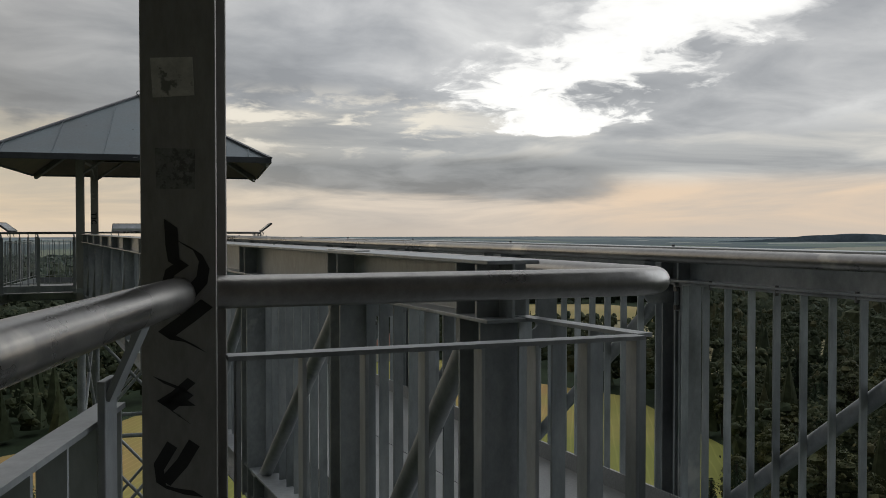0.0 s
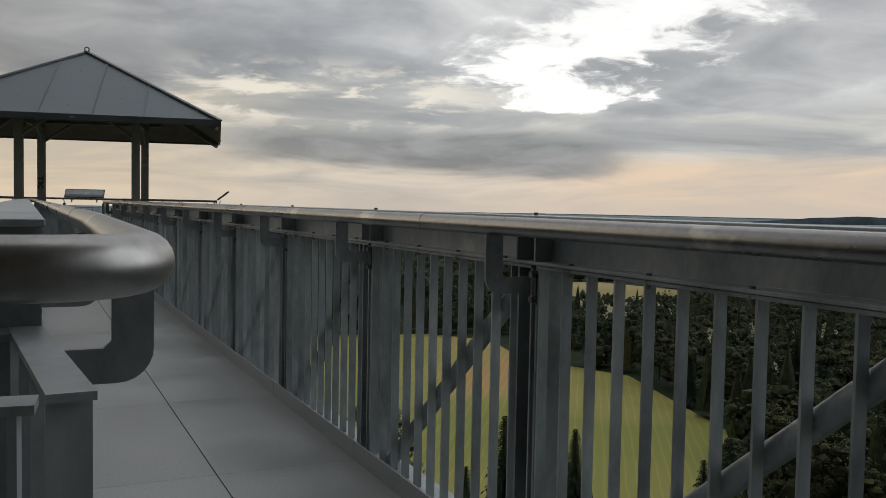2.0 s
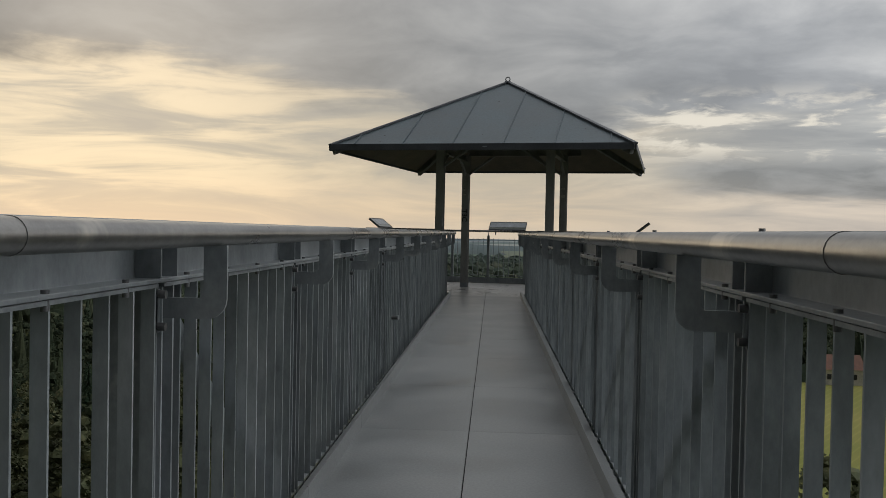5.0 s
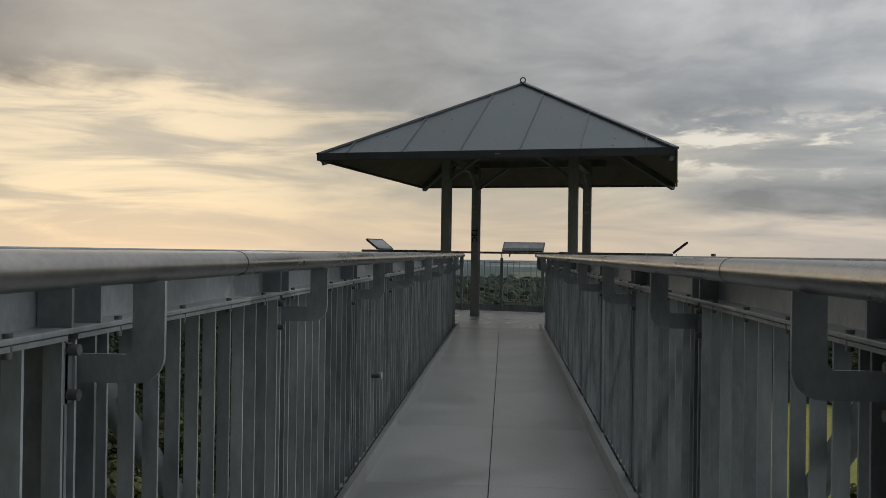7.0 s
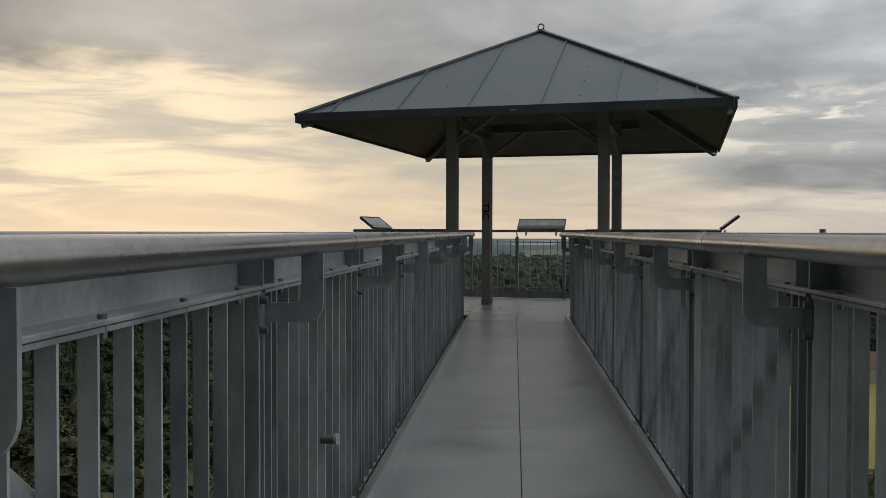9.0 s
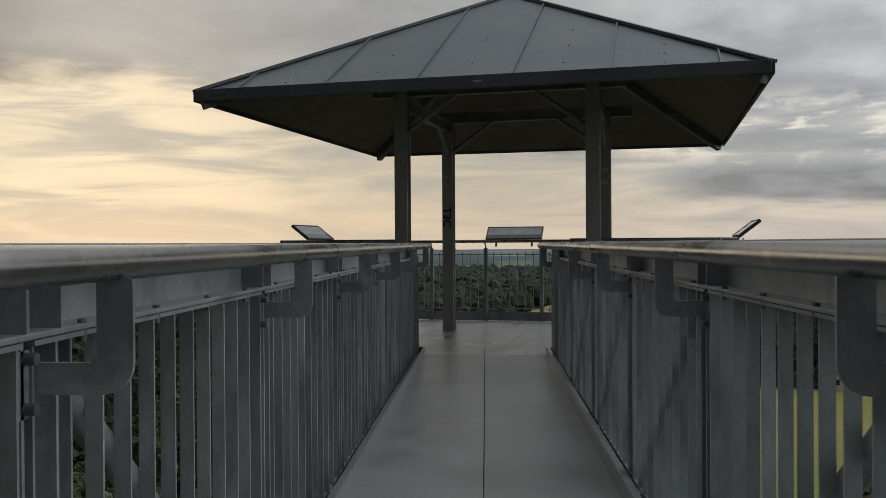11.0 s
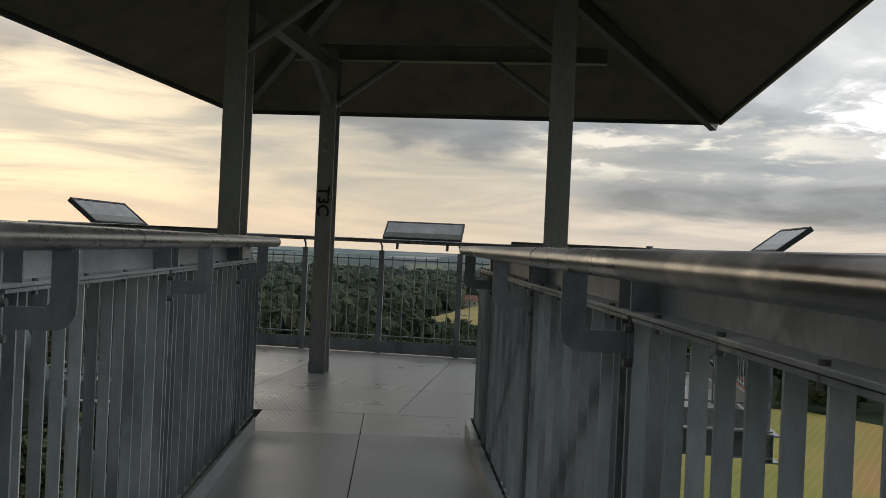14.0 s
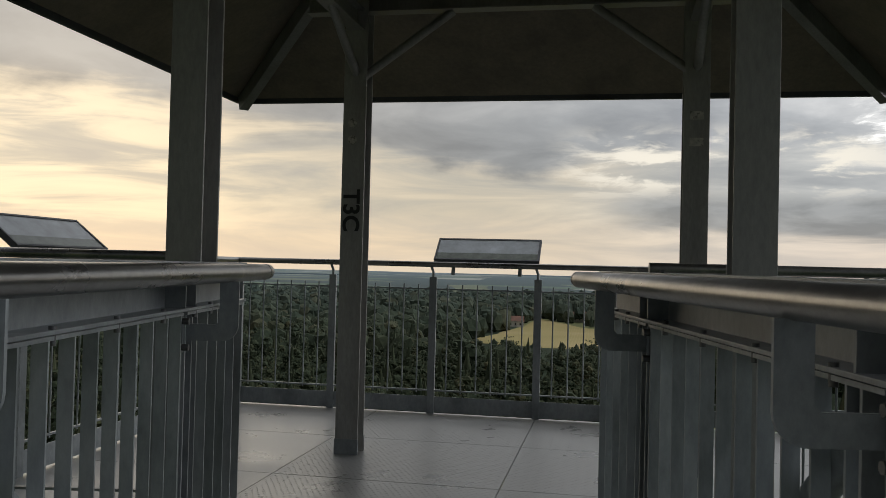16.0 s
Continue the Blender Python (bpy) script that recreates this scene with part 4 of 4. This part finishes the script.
def inside(x, y, poly):
    hit = False
    j = len(poly) - 1
    for i in range(len(poly)):
        if (poly[i][1] > y) != (poly[j][1] > y) and x < (poly[j][0] - poly[i][0]) * (y - poly[i][1]) / (poly[j][1] - poly[i][1]) + poly[i][0]:
            hit = not hit
        j = i
    return hit


def clump(s, c, r, squash, rng, lobes=1):
    """A ragged leafy clump: a jittered ball of few faces."""
    n, rings = 7, 4
    verts, faces = [(c[0], c[1], c[2] + r * squash * rng.uniform(0.9, 1.2))], []
    for i in range(1, rings):
        th = math.pi * i / rings
        for k in range(n):
            q = r * rng.uniform(0.72, 1.25)
            a = 2 * math.pi * (k + 0.5 * (i % 2)) / n
            verts.append((c[0] + q * math.sin(th) * math.cos(a), c[1] + q * math.sin(th) * math.sin(a), c[2] + q * squash * math.cos(th)))
    verts.append((c[0], c[1], c[2] - r * squash * 0.9))
    last = len(verts) - 1
    for k in range(n):
        faces.append((0, 1 + k, 1 + (k + 1) % n))
        for i in range(rings - 2):
            a, b = 1 + i * n + k, 1 + i * n + (k + 1) % n
            faces.append((a, a + n, b + n, b))
        faces.append((last, 1 + (rings - 2) * n + (k + 1) % n, 1 + (rings - 2) * n + k))
    s.add(verts, faces)


def leaf_tree(seed):
    rng = random.Random(seed)
    h = rng.uniform(14, 18)
    e = thing("tree", "tall leafy broadleaf tree below the tower", "tree", "trees below the tower")
    s = Solid()
    s.tube([(0, 0, 0), (0.1, 0, h * 0.3), (0.2, 0.1, h * 0.6), (0.15, 0.1, h * 0.85)], 0.22, 8)
    tips = []
    for i in range(9):
        a, z = rng.uniform(0, 6.28), h * rng.uniform(0.35, 0.75)
        q = (math.cos(a) * rng.uniform(1.8, 3.6), math.sin(a) * rng.uniform(1.8, 3.6), z + rng.uniform(1, 3))
        s.tube([(0.15, 0.05, z), q], 0.07, 5)
        tips.append(q)
    part("trunk", s, BARK, e)
    s = Solid()
    for i in range(46):
        a = rng.uniform(0, 6.28)
        z = rng.uniform(0.30, 1.0)
        rad = 3.9 * math.sin(math.pi * min(1, (z - 0.18) / 0.86)) ** 0.7 * rng.uniform(0.45, 1.0)
        clump(s, (math.cos(a) * rad, math.sin(a) * rad, h * z), rng.uniform(0.7, 1.35), 0.7, rng)
    # single leaf sprays round the clumps break up the outline
    for i in range(1500):
        a, z = rng.uniform(0, 6.28), rng.uniform(0.25, 1.06)
        rad = 4.5 * math.sin(math.pi * min(1, max(0.02, (z - 0.16) / 0.92))) ** 0.7 * rng.uniform(0.75, 1.06)
        c = Vector((math.cos(a) * rad, math.sin(a) * rad, h * z))
        u = Vector((rng.gauss(0, 1), rng.gauss(0, 1), rng.gauss(0, 0.6))).normalized() * rng.uniform(0.15, 0.34)
        w = u.orthogonal().normalized() * rng.uniform(0.08, 0.2)
        s.add([c - u, c + w, c + u, c - w], [(0, 1, 2, 3)])
    part("crown", s, LEAF, e)
    return e


def fir_tree(seed):
    rng = random.Random(seed)
    h = rng.uniform(17, 22)
    e = thing("tree", "dark green conifer below the tower", "tree", "trees below the tower")
    part("trunk", Solid().tube([(0, 0, 0), (0, 0, h * 0.5), (0, 0, h * 0.97)], 0.16, 8), BARK, e)
    s = Solid()
    z = h * 0.16
    while z < h * 0.995:
        f = 1 - z / h
        reach = 0.25 + 4.4 * f ** 0.9
        n = max(5, int(16 * f + 6))
        for k in range(n):
            a = 2 * math.pi * k / n + rng.uniform(-0.3, 0.3)
            L = reach * rng.uniform(0.7, 1.15)
            d = Vector((math.cos(a), math.sin(a), 0))
            t = Vector((-d.y, d.x, 0))
            droop = L * rng.uniform(0.25, 0.5)
            b0 = Vector((0, 0, z))
            for q in range(4):
                u0, u1 = q / 4, (q + 1) / 4
                p0 = b0 + d * L * u0 - Vector((0, 0, droop * u0 ** 1.5))
                p1 = b0 + d * L * u1 - Vector((0, 0, droop * u1 ** 1.5))
                w = 0.5 * L * (1 - u0 * 0.6) * 0.6
                hang = Vector((0, 0, -0.22 * (1 - u0 * 0.5)))
                s.add([p0, p1 + t * w * rng.uniform(0.6, 1.1) + hang, p1, p1 - t * w * rng.uniform(0.6, 1.1) + hang], [(0, 1, 2), (0, 2, 3)])
        z += 0.2 + 0.3 * f
    part("crown", s, NEEDLE, e)
    return e


rng = random.Random(5)
kinds = [leaf_tree(1), leaf_tree(2), leaf_tree(3), fir_tree(4), fir_tree(5)]
placed = []


def free(x, y, gap):
    return all((x - a) ** 2 + (y - b) ** 2 > gap * gap for a, b in placed) and not any(inside(x, y, f) for f in FIELDS)


spots = []
tries = 0
while len(spots) < 240 and tries < 6000:
    tries += 1
    b, r = rng.uniform(-75, 75), rng.uniform(22, 150)
    if b > 34:
        r = rng.uniform(105, 210)
    q = bearing(b, r)
    if r < 30 and abs(b) < 60 and rng.random() < 0.4:
        continue
    if 3 < b < 47 and 40 < r < 125 and rng.random() < 0.88:
        continue
    if free(q.x, q.y, 4.6):
        placed.append((q.x, q.y))
        spots.append(q)
for b, r in ((19, 74), (22, 82), (26.5, 70), (28, 77), (29.5, 69), (31, 75), (33.5, 70), (35, 80), (41.5, 84), (43, 78), (44.5, 88), (45.5, 80), (46.5, 74), (4, 80), (7, 72)):
    spots.append(bearing(b, r))
firs_from = len(spots) - 15
for i, q in enumerate(spots):
    k = i if i < len(kinds) else rng.choice([0, 1, 2, 0, 1, 2, 3, 4] if i < firs_from else [3, 4])
    sc = rng.uniform(0.75, 1.15) * (0.62 if i < firs_from and q.length > 104 and q.x > 0.67 * q.y else 0.72 if i >= firs_from else 1.0)
    m = Matrix.Translation((q.x, q.y, relief(q.x, q.y) - 0.2)) @ pose(0, 0, 0, 0, 0, rng.uniform(0, 360)) @ Matrix.Scale(sc, 4)
    if i < len(kinds):
        kinds[i].matrix_basis = m
    else:
        o = copy_thing(kinds[k], Matrix.Identity(4))
        o.matrix_basis = m

# the woods farther off
WOODS = bpy.data.materials.new("far_woods")
WOODS.use_nodes = True
nt = WOODS.node_tree
b = nt.nodes["Principled BSDF"]
b.inputs["Roughness"].default_value, b.inputs["Specular IOR Level"].default_value = 0.9, 0.1
isl = nd(nt, "ShaderNodeNewGeometry")
col_ = ramp(nt, isl.outputs["Random Per Island"], [(0.0, (0.036, 0.048, 0.026)), (0.5, (0.050, 0.062, 0.032)), (0.9, (0.066, 0.074, 0.038)), (1.0, (0.095, 0.09, 0.045))])
gr = nd(nt, "ShaderNodeTexNoise", Scale=0.9, Detail=4.0)
nt.links.new(isl.outputs["Position"], gr.inputs["Vector"])
col_ = mix(nt, 0.8, col_, ramp(nt, gr.outputs[0], [(0.3, 0.55), (0.7, 1.3)]), "MULTIPLY")
# aerial haze painted into the leaf colour, blue-grey with growing distance
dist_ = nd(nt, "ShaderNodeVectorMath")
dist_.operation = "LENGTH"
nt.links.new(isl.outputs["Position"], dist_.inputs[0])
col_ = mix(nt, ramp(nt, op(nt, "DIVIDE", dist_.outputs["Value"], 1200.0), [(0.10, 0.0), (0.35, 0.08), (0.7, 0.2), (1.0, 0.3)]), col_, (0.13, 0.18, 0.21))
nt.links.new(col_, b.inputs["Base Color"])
s = Solid()
count = 0
while count < 13000:
    b, r = rng.uniform(-48, 72), 105 + 900 * rng.random() ** 0.75
    q = bearing(b, r)
    if any(inside(q.x, q.y, f) for f in FIELDS):
        continue
    h = rng.uniform(6.5, 11.5)
    open_view = any(inside(q.x * g, q.y * g, f) for f in FIELDS for g in (1.08, 1.2, 1.35))
    if open_view:
        h *= 0.3
    z = relief(q.x, q.y)
    if rng.random() < 0.35:
        w = rng.uniform(1.5, 2.4)
        n = 7
        base = [(q.x + w * rng.uniform(0.7, 1.2) * math.cos(6.283 * k / n), q.y + w * rng.uniform(0.7, 1.2) * math.sin(6.283 * k / n), z + h * 0.12) for k in range(n)]
        midr = [(q.x + w * 0.55 * rng.uniform(0.7, 1.3) * math.cos(6.283 * k / n + 0.4), q.y + w * 0.55 * rng.uniform(0.7, 1.3) * math.sin(6.283 * k / n + 0.4), z + h * 0.6) for k in range(n)]
        s.add(base + midr + [(q.x, q.y, z + h * 1.15)], [(k, (k + 1) % n, n + (k + 1) % n, n + k) for k in range(n)] + [(n + k, n + (k + 1) % n, 2 * n) for k in range(n)])
    else:
        if r < 400 and not open_view:
            for _ in range(7):
                a, d = rng.uniform(0, 6.283), rng.uniform(0.4, 2.6)
                clump(s, (q.x + d * math.cos(a), q.y + d * math.sin(a), z + h * rng.uniform(0.35, 1.05)), rng.uniform(0.6, 1.3), 0.9, rng)
            for _ in range(90):
                a, d, e = rng.uniform(0, 6.283), 3.5 * rng.random() ** 0.4, rng.uniform(0.3, 1.2)
                c = Vector((q.x + d * math.cos(a) * (1.35 - e * 0.6), q.y + d * math.sin(a) * (1.35 - e * 0.6), z + h * e))
                u = Vector((rng.gauss(0, 1), rng.gauss(0, 1), rng.gauss(0, 0.5))).normalized() * rng.uniform(0.22, 0.48)
                w = u.orthogonal().normalized() * rng.uniform(0.14, 0.32)
                s.add([c - u, c + w, c + u, c - w], [(0, 1, 2, 3)])
        if r < 300 and not open_view:
            clump(s, (q.x, q.y, z + h * 0.5), rng.uniform(1.3, 2.0), 1.3, rng)
        else:
            clump(s, (q.x, q.y, z + h * 0.55), rng.uniform(2.0, 3.4) * (0.5 if open_view else 1 + r / 800), 1.15, rng)
    count += 1
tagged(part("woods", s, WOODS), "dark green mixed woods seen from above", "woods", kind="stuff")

# a few far farmhouses
for b, r in ((12.5, 262), (21.5, 236), (21.0, 560), (5.0, 560), (9.0, 620)):
    q = bearing(b, r)
    z = relief(q.x, q.y)
    hs = thing("house", "small pale farmhouse with a reddish roof", "house", "far farmhouses", at=(q.x, q.y, z))
    part("wall", Solid().bar((-5, 0, 1.8), (5, 0, 1.8), (0, 0, 1), 4.4, 7), WALL, hs)
    part("roof", Solid().add([(-5.5, -4, 3.8), (5.5, -4, 3.8), (5.5, 4, 3.8), (-5.5, 4, 3.8), (-5.5, 0, 7.0), (5.5, 0, 7.0)], [(0, 1, 5, 4), (2, 3, 4, 5), (0, 4, 3), (1, 2, 5), (3, 2, 1, 0)]), TILE, hs)
    for x in (-3, 0, 3):
        part("window", Solid().bar((x, -3.52, 1.4), (x, -3.52, 2.7), (1, 0, 0), 1.0, 0.06), RUBBER, hs)
